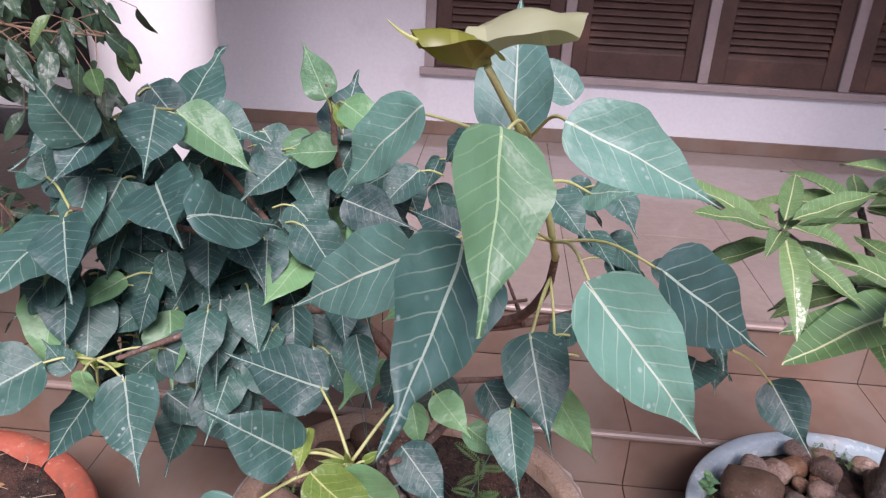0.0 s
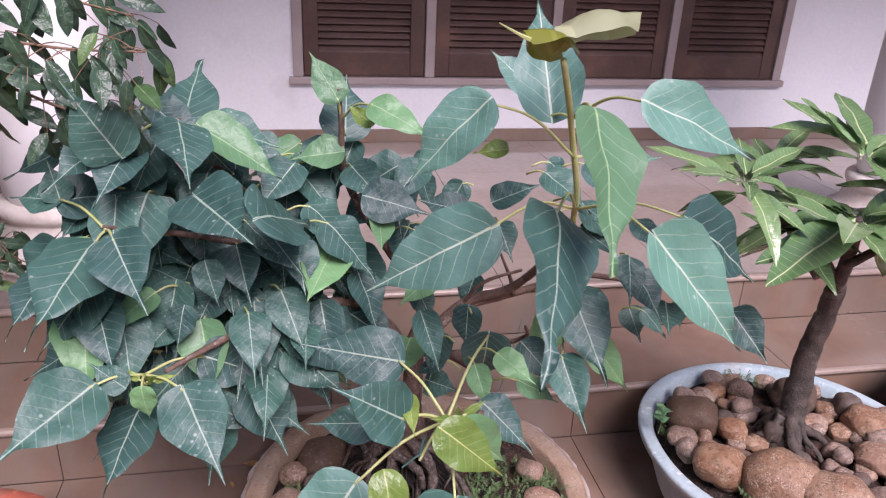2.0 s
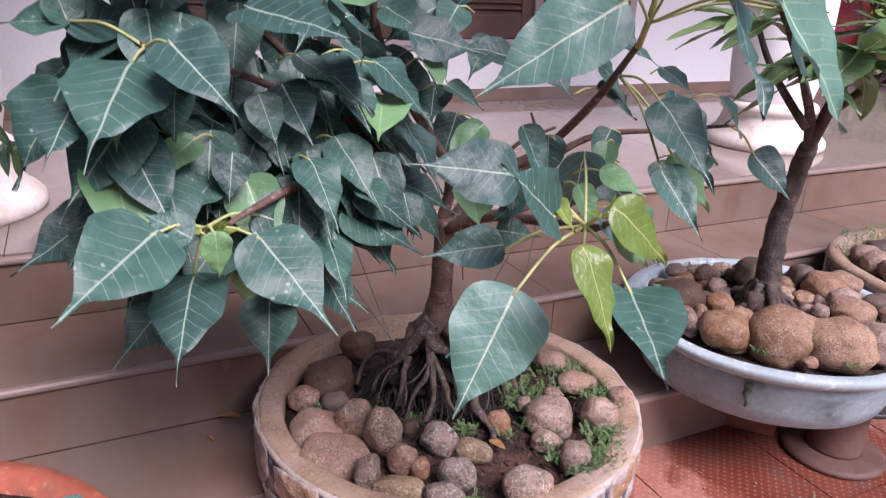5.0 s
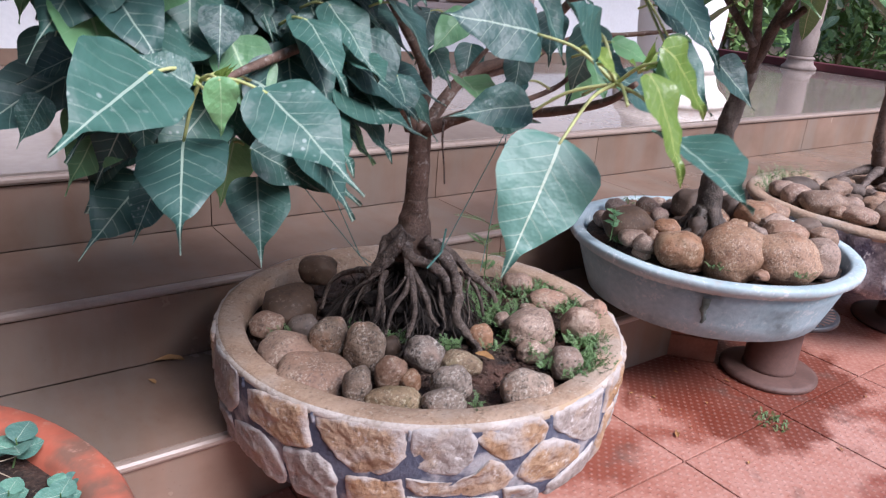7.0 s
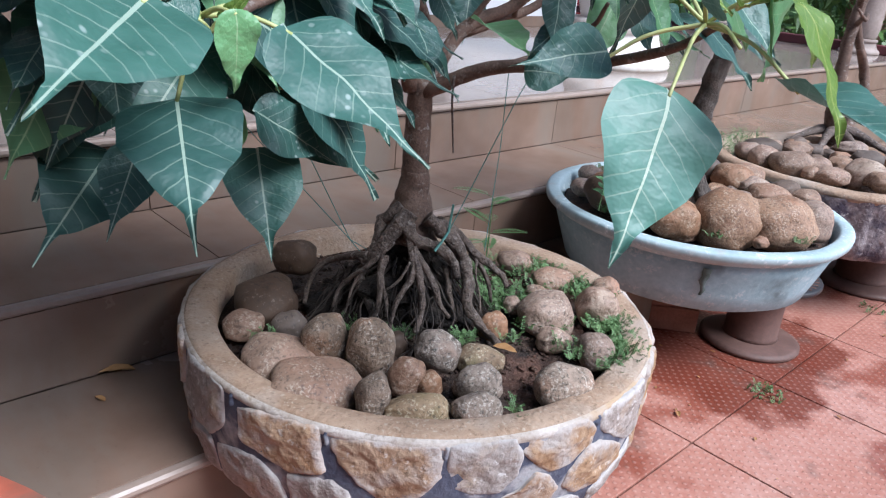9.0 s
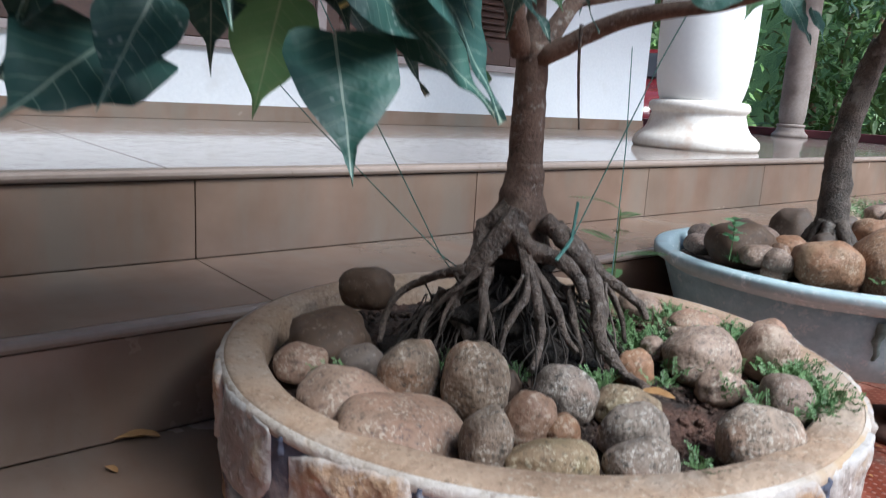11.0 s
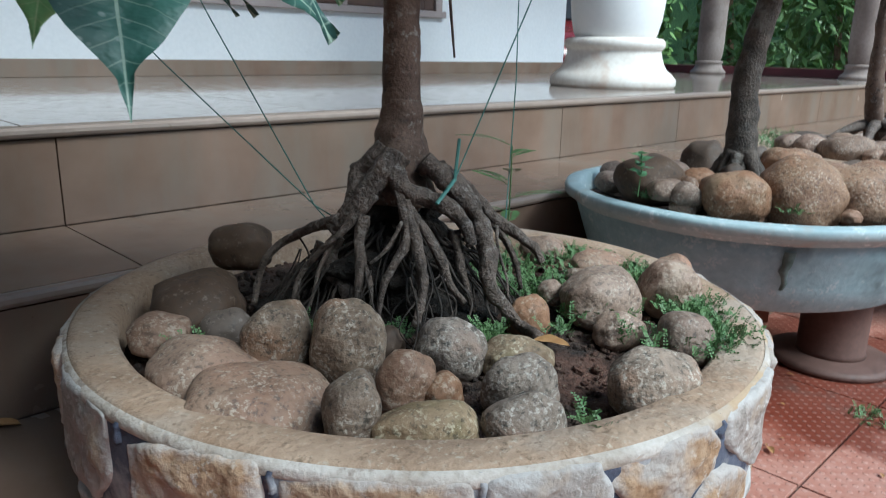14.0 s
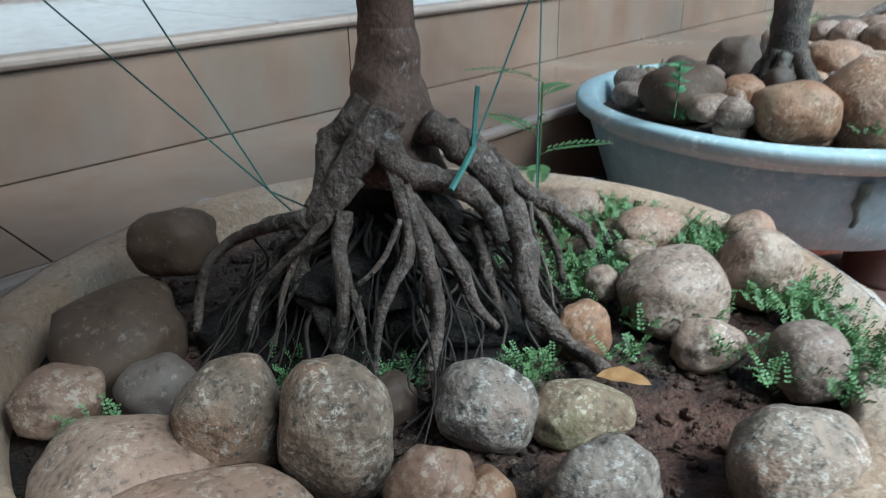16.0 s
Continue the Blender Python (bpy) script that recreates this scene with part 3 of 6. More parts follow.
# ---- pots ----
def stone_pot(x, y, z0, z1, r):
    """Round tray of cement clad with rough stones, dark blue painted joints between them."""
    pot = tagged(empty("stone_clad_pot", x, y, z0), "round cement bonsai pot clad with rough stones and dark blue joints", "pot")
    h = z1 - z0
    face = lambda z: r * (0.915 + 0.055 * min(1, max(0.0, z) / h / 0.55) ** 0.6)
    prof = [(r * 0.80, 0.0), (r * 0.905, 0.002)] + [(face(h * q), h * q) for q in (0.08, 0.2, 0.35, 0.55, 0.75, 0.93)]
    part("mortar", lathe([(q + (0.0045 if i > 1 else 0.0), z) for i, (q, z) in enumerate(prof)], 128, 0.006, 3, caps=(True, False)), MORTAR, pot, "dark blue painted joints", True)
    band = [(r * 0.955, h * 0.885), (r * 0.976, h * 0.905), (r * 0.984, h * 0.935), (r * 0.983, h * 0.965), (r * 0.977, h * 0.984), (r * 0.968, h * 0.992)]
    part("rim_edge", lathe(band, 160, 0.008, 3, caps=(False, False)), EDGE, pot, "pale rough cement edge", True)
    rim = [(r * 0.972, h * 0.960), (r * 0.968, h * 0.988), (r * 0.957, h * 1.0), (r * 0.94, h * 1.003), (r * 0.905, h * 1.0), (r * 0.866, h * 0.996), (r * 0.850, h * 0.968), (r * 0.842, h * 0.5)]
    part("rim", lathe(rim, 160, 0.008, 3, caps=(False, False)), RIM, pot, "worn cement rim", True)
    # blue paint of the joints carried up over the edge
    for deg, wide in ((188.6, 0.011), (211.2, 0.010), (233.6, 0.011), (267.4, 0.010), (286.6, 0.012)):
        bm = bmesh.new()
        cols = []
        for i in range(9):
            z = h * (0.86 + 0.125 * i / 8)
            q = r * (0.990 if i < 6 else 0.988 - 0.004 * (i - 5))
            w_ = wide * (0.5 + 0.3 * noise.noise((deg, i * 0.7, 1))) * (1 if i < 8 else 0.4)
            row = []
            for k in (-1, -0.4, 0.4, 1):
                a = radians(deg) + (k * w_ + 0.004 * noise.noise((deg, i * 0.4, 5))) / r
                qq = q - (0.008 if abs(k) == 1 else 0.0)
                row.append(bm.verts.new((qq * math.cos(a), qq * math.sin(a), z)))
            cols.append(row)
        for lo, hi in zip(cols, cols[1:]):
            for k in range(3):
                bm.faces.new((lo[k], lo[k + 1], hi[k + 1], hi[k]))
        part("joint_paint", bm, MORTAR, pot, "dark blue paint over the cement edge", True)
    rng = random.Random(11)

    def cladding(corners, material):
        """One rough stone from the corners of its outline, in degrees round the pot and centimetres up it."""
        s = rng.uniform(0, 50)
        pts = [(radians(a) * r, (c + (0.5 if c > 16.9 else 0.0)) / 100) for a, c in corners]
        ca, cz = sum(p[0] for p in pts) / len(pts), sum(p[1] for p in pts) / len(pts)
        if sum(p[0] * q[1] - q[0] * p[1] for p, q in zip(pts, pts[1:] + pts[:1])) < 0:
            pts.reverse()
        line = []
        n = len(pts)
        for i in range(n):
            p0, p1, p2 = Vector(pts[i - 1]), Vector(pts[i]), Vector(pts[(i + 1) % n])
            c0, c1 = p1 + (p0 - p1) * 0.13, p1 + (p2 - p1) * 0.13
            for t in (0, 0.25, 0.5, 0.75, 1):
                line.append(c0 * (1 - t) ** 2 + p1 * 2 * t * (1 - t) + c1 * t * t)
            far = p2 + (p1 - p2) * 0.13
            for t in (0.25, 0.5, 0.75):
                line.append(c1 + (far - c1) * t)
        line = [p + (p - Vector((ca, cz))).normalized() * 0.0042 for p in line]
        bm = bmesh.new()
        fringe = bm.verts.layers.float.new("fringe")
        rings = []
        for k, (scale, out) in enumerate(((1.0, -0.004), (0.995, 0.0040), (0.97, 0.0062), (0.93, 0.0074), (0.87, 0.0080), (0.79, 0.0084), (0.71, 0.0086), (0.62, 0.0088), (0.53, 0.009), (0.43, 0.009), (0.33, 0.009), (0.22, 0.009), (0.11, 0.009))):
            ring = []
            for j, p in enumerate(line):
                w = 0.0032 * noise.noise((p.x * 60 + s, p.y * 60, 3)) * scale
                d = Vector((p.x - ca, p.y - cz))
                q = Vector((ca, cz)) + d * (scale + w / max(0.01, d.length))
                rough_ = 0.0060 * noise.noise((s + q.x * 17, q.y * 20, 2)) + 0.0034 * noise.noise((s + q.x * 45, q.y * 50, 5)) + 0.0016 * noise.noise((s + q.x * 120, q.y * 130, 7))
                o = out + rough_ * (0 if k == 0 else 0.5 if k == 1 else 1)
                a, rr = q.x / r, face(q.y) + o
                v = bm.verts.new((rr * math.cos(a), rr * math.sin(a), q.y))
                v[fringe] = max(0.0, (scale - 0.45) / 0.55)
                ring.append(v)
            rings.append(ring)
        m = len(line)
        for a, b in zip(rings, rings[1:]):
            for j in range(m):
                bm.faces.new((a[j], a[(j + 1) % m], b[(j + 1) % m], b[j]))
        mid_ = bm.verts.new(sum((v.co for v in rings[-1]), Vector()) / m)
        for j in range(m):
            bm.faces.new((rings[-1][j], rings[-1][(j + 1) % m], mid_))
        part("cladding_stone", bm, material, pot, smooth=True)

    T, G = CLAD, CLAD_GREY
    cladding(((168, 17.5), (178, 17.5), (185.6, 17.4), (185.4, 12.2), (180, 8.5), (168, 7.8)), G)
    cladding(((190.5, 16.4), (197.8, 17.1), (204.9, 17.5), (209.7, 17.6), (209.6, 15.2), (210.9, 11.9), (203.7, 10.2), (200.8, 10.6), (196.1, 10.9), (190.9, 11.9)), T)
    cladding(((212.5, 17.1), (219.5, 17.2), (224.8, 17.2), (232.1, 17.3), (233.1, 13.4), (230.4, 10.8), (227.1, 9.6), (221.9, 9.0), (218.0, 11.6), (214.3, 13.8), (212.4, 15.8)), T)
    cladding(((234.5, 17.4), (241.6, 17.5), (247.0, 17.4), (248.3, 15.3), (247.8, 12.7), (244.9, 10.8), (242.4, 10.1), (236.5, 11.1), (234.7, 13.0)), G)
    cladding(((249.3, 17.2), (253.6, 17.4), (264.1, 17.6), (266.9, 15.9), (266.0, 13.7), (260.9, 12.2), (255.8, 12.0), (251.7, 14.0), (249.5, 15.7)), T)
    cladding(((268.4, 17.6), (278, 17.6), (287, 17.6), (288.5, 8.4), (282.4, 9.4), (269.6, 15.0)), G)
    cladding(((168, 6.6), (179.0, 7.0), (179.5, 0.6), (168, 0.5)), G)
    cladding(((181.5, 6.9), (189.2, 9.0), (194.3, 9.4), (199.5, 8.1), (202.1, 4.6), (201.7, 1.7), (198.7, 0.4), (192.0, 0.8), (181.9, 0.7)), G)
    cladding(((203.1, 9.3), (208.6, 10.0), (213.1, 10.5), (215.5, 9.5), (217.0, 6.7), (216.8, 4.0), (216.8, 0.4), (205.2, 0.4), (203.6, 4.4)), G)
    cladding(((219.9, 7.8), (224.6, 8.1), (232.2, 8.8), (232.8, 6.4), (234.4, 0.4), (220.7, 0.4)), T)
    cladding(((234.1, 9.2), (239.7, 8.6), (245.2, 8.2), (248.9, 9.8), (252.0, 12.0), (255.3, 11.0), (258.8, 8.1), (257.4, 6.0), (249.0, 5.6), (241.8, 5.7), (236.5, 6.1), (234.1, 7.5)), T)
    cladding(((261.3, 10.5), (266.2, 13.1), (269.5, 13.1), (281.0, 8.7), (280.6, 6.6), (272.7, 4.5), (265.6, 5.3), (260.6, 7.9)), T)
    cladding(((257.6, 5.6), (263.1, 5.0), (268.2, 2.9), (270.2, 0.4), (259.5, 0.4)), G)
    cladding(((234.2, 5.4), (240.5, 4.8), (255.6, 4.4), (258.3, 0.4), (235.8, 0.4)), G)
    cladding(((272, 3.3), (283.4, 5.6), (288.8, 6.9), (289.6, 0.5), (272.4, 0.5)), G)
    at = 290.5
    while at < 525:
        wide = min(rng.uniform(15, 24), 527.5 - at)
        if 527 - at - wide < 9:
            wide = 526.8 - at
        cut, dip = rng.uniform(9.4, 11.6), rng.uniform(-1.2, 1.2)
        sl = rng.uniform(-1.5, 1.5)
        cladding(((at, 17.6), (at + wide - 2, 17.6), (at + wide - 2 - sl, cut + 0.8), (at + wide * 0.55, cut + dip), (at + sl, cut + 0.6)), rng.choice((T, G)))
        half = rng.uniform(0.4, 0.6) * wide
        cladding(((at + 1.5, cut - 0.6), (at + wide * 0.5, cut + dip - 0.9), (at + half + 2, cut - 2.4), (at + half, 0.5), (at + 1.5, 0.5)), rng.choice((T, G, G)))
        cladding(((at + half + 4, cut - 2), (at + half + 5, cut + dip * 0.5 - 0.9), (at + wide - 0.5, cut - 0.6), (at + wide - 0.5, 0.5), (at + half + 2.2, 0.5)), G)
        at += wide
    return pot


PX, PY, PZ0, PZ1, PR = 0.020, -0.702, 0.172, 0.36, 0.396
stone_pot(PX, PY, PZ0, PZ1, PR)


def soil(x, y, r, z, label, dome=0.02, squash=1.0, seed=0):
    bm = bmesh.new()
    rings, steps = 14, 40
    c = bm.verts.new((0, 0, dome + 0.004))
    last = None
    for i in range(1, rings + 1):
        q = i / rings
        ring = []
        for k in range(steps):
            a = 2 * math.pi * k / steps
            X, Y = q * r * math.cos(a), q * r * math.sin(a) * squash
            ring.append(bm.verts.new((X, Y, dome * (1 - q * q) + 0.012 * noise.noise((X * 22 + seed, Y * 22, 1)) + 0.006 * noise.noise((X * 60, Y * 60, seed)))))
        for k in range(steps):
            j = (k + 1) % steps
            if last:
                bm.faces.new((last[k], ring[k], ring[j], last[j]))
            else:
                bm.faces.new((c, ring[k], ring[j]))
        last = ring
    low = [bm.verts.new((v.co.x * 0.8, v.co.y * 0.8, -0.06)) for v in last]
    for k in range(steps):
        j = (k + 1) % steps
        bm.faces.new((last[k], low[k], low[j], last[j]))
    bm.faces.new(low[::-1])
    ob = part("soil", bm, SOIL, None, smooth=True)
    ob.location = (x, y, z)
    return tagged(ob, label, "soil", kind="stuff")


soil(PX, PY, PR * 0.86, 0.318, "dark reddish damp soil in the stone-clad pot", 0.02)


def pot_support(x, y, z, r, label):
    """An empty cable reel standing on end."""
    reel = tagged(empty("cable_reel", x, y, 0), label, "cable reel")
    part("lower_flange", lathe([(r * 0.97, 0), (r, 0.004), (r, 0.012), (r * 0.9, 0.018), (r * 0.55, 0.022)], 48), SPOOL, reel, smooth=True)
    part("drum", lathe([(r * 0.56, 0.02), (r * 0.53, 0.03), (r * 0.53, z - 0.03), (r * 0.56, z - 0.02)], 40), SPOOL, reel, smooth=True)
    top = part("upper_flange", lathe([(r * 0.55, z - 0.022), (r * 0.9, z - 0.018), (r * 1.08, z - 0.012), (r * 1.08, z - 0.002), (r * 1.05, z)], 48), BLACKPL, reel, "black ribbed upper flange", True)
    for k in range(36):
        a = 2 * math.pi * k / 36
        part("rib", tube([(r * 0.6 * math.cos(a), r * 0.6 * math.sin(a), z - 0.005), (r * 1.0 * math.cos(a), r * 1.0 * math.sin(a), z + 0.0)], 0.003, 0.003, 5, smooth=False), SPOOL, top)
    return reel


pot_support(0.02, -0.86, PZ0, 0.12, "empty brown cable reel standing on the tiles under the stone-clad pot")

BX, BY = 0.978, -0.677
blue = tagged(empty("blue_pot", BX, BY, 0), "wide pale blue painted cement bonsai tray with a pale worn rim", "pot")
part("tray", lathe([(0.20, 0.205), (0.296, 0.205), (0.309, 0.212), (0.324, 0.255), (0.341, 0.305), (0.354, 0.343), (0.348, 0.348)], 72, 0.008, 9, caps=(True, False)), BLUEPOT, blue, "", True)
part("rim", lathe([(0.340, 0.322), (0.353, 0.340), (0.370, 0.353), (0.3765, 0.356), (0.3785, 0.369), (0.3765, 0.3745), (0.372, 0.376), (0.350, 0.377), (0.343, 0.372), (0.336, 0.345), (0.33, 0.32)], 96, 0.012, 9, caps=(False, False)), BLUERIM, blue, "worn pale rim", True)
# dark moss streak run down the tray's wall
bm = bmesh.new()
rows = []
for i in range(7):
    z = 0.255 + 0.075 * i / 6
    q = 0.3275 + (z - 0.255) * 0.345 + 0.003
    w = 0.011 * (0.35 + 0.65 * i / 6) * (1 + 0.5 * noise.noise((i * 0.8, 2, 3)))
    a = radians(216) + 0.02 * noise.noise((i * 0.5, 7, 1))
    rows.append([bm.verts.new((qq * math.cos(a + k * w / q), qq * math.sin(a + k * w / q), z)) for k, qq in ((-1, q - 0.004), (-0.5, q), (0.5, q), (1, q - 0.004))])
for lo, hi in zip(rows, rows[1:]):
    for k in range(3):
        bm.faces.new((lo[k], lo[k + 1], hi[k + 1], hi[k]))
part("moss_streak", bm, MOSS, blue, "dark green moss streak", True)
pot_support(1.126, -0.846, 0.205, 0.13, "empty brown cable reel standing on the tiles under the blue tray")
soil(BX, BY, 0.328, 0.345, "dark soil in the blue tray", 0.02, seed=4)
# old bricks that steady the tray behind the reel
for z, turn, dx in ((0.0, 40, 0.0), (0.0685, 52, 0.006), (0.137, 36, -0.004)):
    ob = part("brick", box(-0.055, 0.055, -0.11, 0.11, 0.0, 0.068, 0.004), BRICK, None)
    ob.matrix_basis = pose(1.0 + dx, -0.62, z, 0, 0, turn)
    tagged(ob, "worn red clay brick stacked under the blue tray", "brick", "bricks under the tray")

TX, TY = 1.758, -0.755
log = tagged(empty("log_pot", TX, TY, 0), "round cement bonsai pot shaped like a sawn log", "pot")
bark = lathe([(0.33, 0.2), (0.375, 0.205), (0.39, 0.23), (0.395, 0.26), (0.397, 0.3), (0.40, 0.34), (0.405, 0.385)], 260, 0.03, 21, caps=(True, False))
for v in bark.verts:
    a = math.atan2(v.co.y, v.co.x)
    k = 1 + 0.035 * noise.noise((13 * math.cos(a), 13 * math.sin(a), 3 * v.co.z)) + 0.015 * noise.noise((40 * math.cos(a), 40 * math.sin(a), 5 * v.co.z))
    v.co.x, v.co.y = v.co.x * k, v.co.y * k
part("side", bark, LOG, log, "bark-like grey side", True)
part("rim", lathe([(0.36, 0.37), (0.40, 0.378), (0.408, 0.39), (0.40, 0.402), (0.37, 0.404), (0.35, 0.39), (0.345, 0.35)], 80, 0.03, 21, caps=(False, False)), RIM, log, "worn pinkish rim", True)
pot_support(1.88, -0.88, 0.2, 0.16, "dark cable reel standing on the tiles under the log-shaped pot")
soil(TX, TY, 0.355, 0.355, "dark soil in the log-shaped pot", 0.03, seed=8)

OX, OY = -1.005, -0.961
terra = tagged(empty("orange_pot", OX, OY, 0), "round orange plastic flower pot with a dirty rim", "pot")
part("body", lathe([(0.27, 0.0), (0.285, 0.01), (0.36, 0.2), (0.395, 0.31), (0.398, 0.325)], 64, caps=(True, False)), TERRA, terra, "", True)
part("rim", lathe([(0.385, 0.312), (0.415, 0.314), (0.424, 0.325), (0.424, 0.343), (0.416, 0.355), (0.385, 0.356), (0.365, 0.345), (0.355, 0.28)], 64, 0.012, 7, caps=(False, False)), TERRA, terra, "", True)
soil(OX, OY, 0.372, 0.333, "dry dark soil with leaf litter in the orange pot", 0.015, seed=12)

# loose crumbs of earth on the soil of the clad pot
crumbs = bmesh.new()
crumb_rng = random.Random(14)
for k in range(2600):
    a, q = crumb_rng.uniform(0, 6.283), 0.325 * math.sqrt(crumb_rng.random())
    r_ = 0.0013 + 0.0052 * crumb_rng.random() ** 3
    m = Matrix.Translation((q * math.cos(a), q * math.sin(a), 0.319 + 0.022 * (1 - (q / 0.34) ** 2))) @ Matrix.Rotation(crumb_rng.uniform(0, 6), 4, Vector((crumb_rng.random(), crumb_rng.random(), 1)).normalized()) @ Matrix.Diagonal((r_ * 1.3, r_, r_ * 0.8, 1))
    bmesh.ops.create_icosphere(crumbs, subdivisions=1, radius=1.0, matrix=m)
ob = part("soil_crumbs", crumbs, SOIL, None)
ob.location = (PX, PY, 0)
tagged(ob, "loose crumbs of reddish earth on the soil of the stone-clad pot", "soil", kind="stuff")

# ---- stones ----
STONE_SHAPES = []
for s in range(7):
    bm = bmesh.new()
    bmesh.ops.create_icosphere(bm, subdivisions=4, radius=1.0)
    rng = random.Random(s)
    facets = [Vector((rng.uniform(-1, 1), rng.uniform(-1, 1), rng.uniform(-1, 1))).normalized() for _ in range(6)]
    for v in bm.verts:
        d = v.co.normalized()
        boxy = (abs(d.x) ** 2.5 + abs(d.y) ** 2.5 + abs(d.z) ** 2.5) ** (-1 / 2.5)
        k = 0.97 * boxy + 0.17 * noise.noise(d * 0.9 + Vector((s * 7.3, 1, 2))) + 0.10 * noise.noise(d * 1.9 + Vector((s * 3.1, 5, 2))) + 0.018 * noise.noise(d * 5 + Vector((s, 0, 9))) + 0.010 * noise.noise(d * 16 + Vector((s, 4, 9)))
        for f_ in facets:
            over = k * d.dot(f_) - 0.86
            if over > 0:
                k -= 0.6 * over / max(d.dot(f_), 0.3)
        v.co = d * k
    STONE_SHAPES.append(bm)
stone_meshes = {}
BLUE_GROUP, BLUE_LABEL = "stones in the blue tray", "smooth brown river stone lying in the blue tray"
LOG_GROUP, LOG_LABEL = "stones in the log pot", "smooth brown river stone lying in the log pot"
TRAYS = {BLUE_GROUP: (BX, BY, 0.325), LOG_GROUP: (TX, TY, 0.345)}


def stone(x, y, z, a, b, c, turn=0, tip=0, material=None, shape=0, group="stones in the stone-clad pot", label="smooth brown river stone lying on the soil"):
    """One river stone with half-axes a, b, c."""
    material = material or STONE
    look_ = {"mossy_stone": "speckled grey", "brown_stone": "dark brown", "orange_stone": "smooth orange-brown", "yellow_mossy_stone": "mossy yellow-brown"}
    if group in TRAYS:
        # kept inside the tray's wall
        cx, cy, inner = TRAYS[group]
        far = math.hypot(x - cx, y - cy)
        room = inner - 0.85 * max(a, b)
        if far > room:
            x, y = cx + (x - cx) * room / far, cy + (y - cy) * room / far
    label = label.replace("smooth brown", look_.get(material.name, "smooth brown"))
    key = (shape % 7, material.name)
    if key not in stone_meshes:
        stone_meshes[key] = mesh_of("stone", STONE_SHAPES[shape % 7].copy(), material, True)
    ob = new("stone", stone_meshes[key])
    ob.matrix_basis = pose(x, y, z, tip, tip * 0.4, turn) @ Matrix.Diagonal((a, b, c, 1))
    return tagged(ob, label, "stone", group)


# ---- leaves ----
def peepal_mesh(name, material, fold=0.12, droop=0.12, wave=0.02, width=0.345, seed=0, tail=0.24):
    """A heart-shaped blade one unit long with a drawn-out drip tip; its base at the origin, its tip towards +y."""
    bm = bmesh.new()
    nu = 5
    rows = []
    body = 1 - tail
    outline = ((0.0, 0.0), (0.012, 0.30), (0.03, 0.52), (0.06, 0.70), (0.10, 0.83), (0.16, 0.93), (0.22, 0.98), (0.30, 1.0), (0.38, 0.985), (0.46, 0.94), (0.54, 0.865), (0.62, 0.765), (0.70, 0.64), (0.78, 0.50), (0.85, 0.36), (0.91, 0.235), (0.96, 0.15), (1.0, 0.10))
    steps = [(q * body, width * w) for q, w in outline] + [(body + tail * q, width * 0.10 * (1 - q) ** 1.2 + 0.0035) for q in (0.12, 0.3, 0.5, 0.75, 1.0)]
    for t, w in steps:
        row = []
        for i in range(-nu, nu + 1):
            u = i / nu
            edge = 1 + abs(u) * 0.028 * math.sin(20 * t + 2.3 * seed + (1.7 if u > 0 else 0)) * min(1, 6 * t)
            x = u * w * edge
            lobe = -0.07 * (abs(u) ** 1.5) * max(0, 1 - t / 0.22)
            y = t + lobe
            z = fold * abs(x) - droop * t * t + wave * (math.sin(9 * t + seed + 2 * u) + 0.6 * math.sin(19 * t + 2 * seed + (2.0 if u > 0 else 0))) * abs(u) ** 2 + 0.03 * noise.noise((x * 4 + seed, y * 4, seed))
            row.append(bm.verts.new((x, y, z)))
        rows.append(row)
    for ra, rb in zip(rows, rows[1:]):
        for i in range(2 * nu):
            bm.faces.new((ra[i], ra[i + 1], rb[i + 1], rb[i]))
    bmesh.ops.remove_doubles(bm, verts=bm.verts[:], dist=1e-5)
    return mesh_of(name, bm, material, True)


def blade_mesh(name, material, width=0.13, fold=0.25, droop=0.2, seed=0):
    """A long narrow blade, as of mango or weeping fig."""
    bm = bmesh.new()
    nv, nu = 10, 2
    rows = []
    for j in range(nv + 1):
        t = j / nv
        w = width * math.sin(math.pi * t ** 0.85) ** 0.75 if 0 < j < nv else 0.002
        row = []
        for i in range(-nu, nu + 1):
            x = i / nu * w
            row.append(bm.verts.new((x, t, fold * abs(x) - droop * t * t + 0.012 * math.sin(14 * t + seed + i))))
        rows.append(row)
    for ra, rb in zip(rows, rows[1:]):
        for i in range(2 * nu):
            bm.faces.new((ra[i], ra[i + 1], rb[i + 1], rb[i]))
    return mesh_of(name, bm, material, True)


SHAPES = {}
for key, mat_ in (("d", PEEPAL), ("l", PEEPAL_LIGHT), ("m", PEEPAL_MID), ("y", PEEPAL_YOUNG)):
    SHAPES[key] = [peepal_mesh("leaf", mat_, f, d, w, 0.298, s, 0.22 if key == "d" else 0.15) for s, (f, d, w) in enumerate(((0.12, 0.06, 0.018), (0.22, 0.14, 0.024), (0.04, 0.20, 0.030), (0.32, 0.08, 0.020)))]
MANGO_SHAPES = [blade_mesh("leaf", MANGO, 0.14, f, d, s) for s, (f, d) in enumerate(((0.35, 0.05), (0.2, 0.18), (0.5, 0.3)))]
FICUS_SHAPES = [blade_mesh("leaf", FICUS, 0.17, f, d, s) for s, (f, d) in enumerate(((0.3, 0.1), (0.15, 0.25), (0.4, 0.35)))]
FICUS_PALE = [blade_mesh("leaf", FICUS_LIGHT, 0.17, f, d, s) for s, (f, d) in enumerate(((0.3, 0.1), (0.15, 0.25), (0.4, 0.35)))]


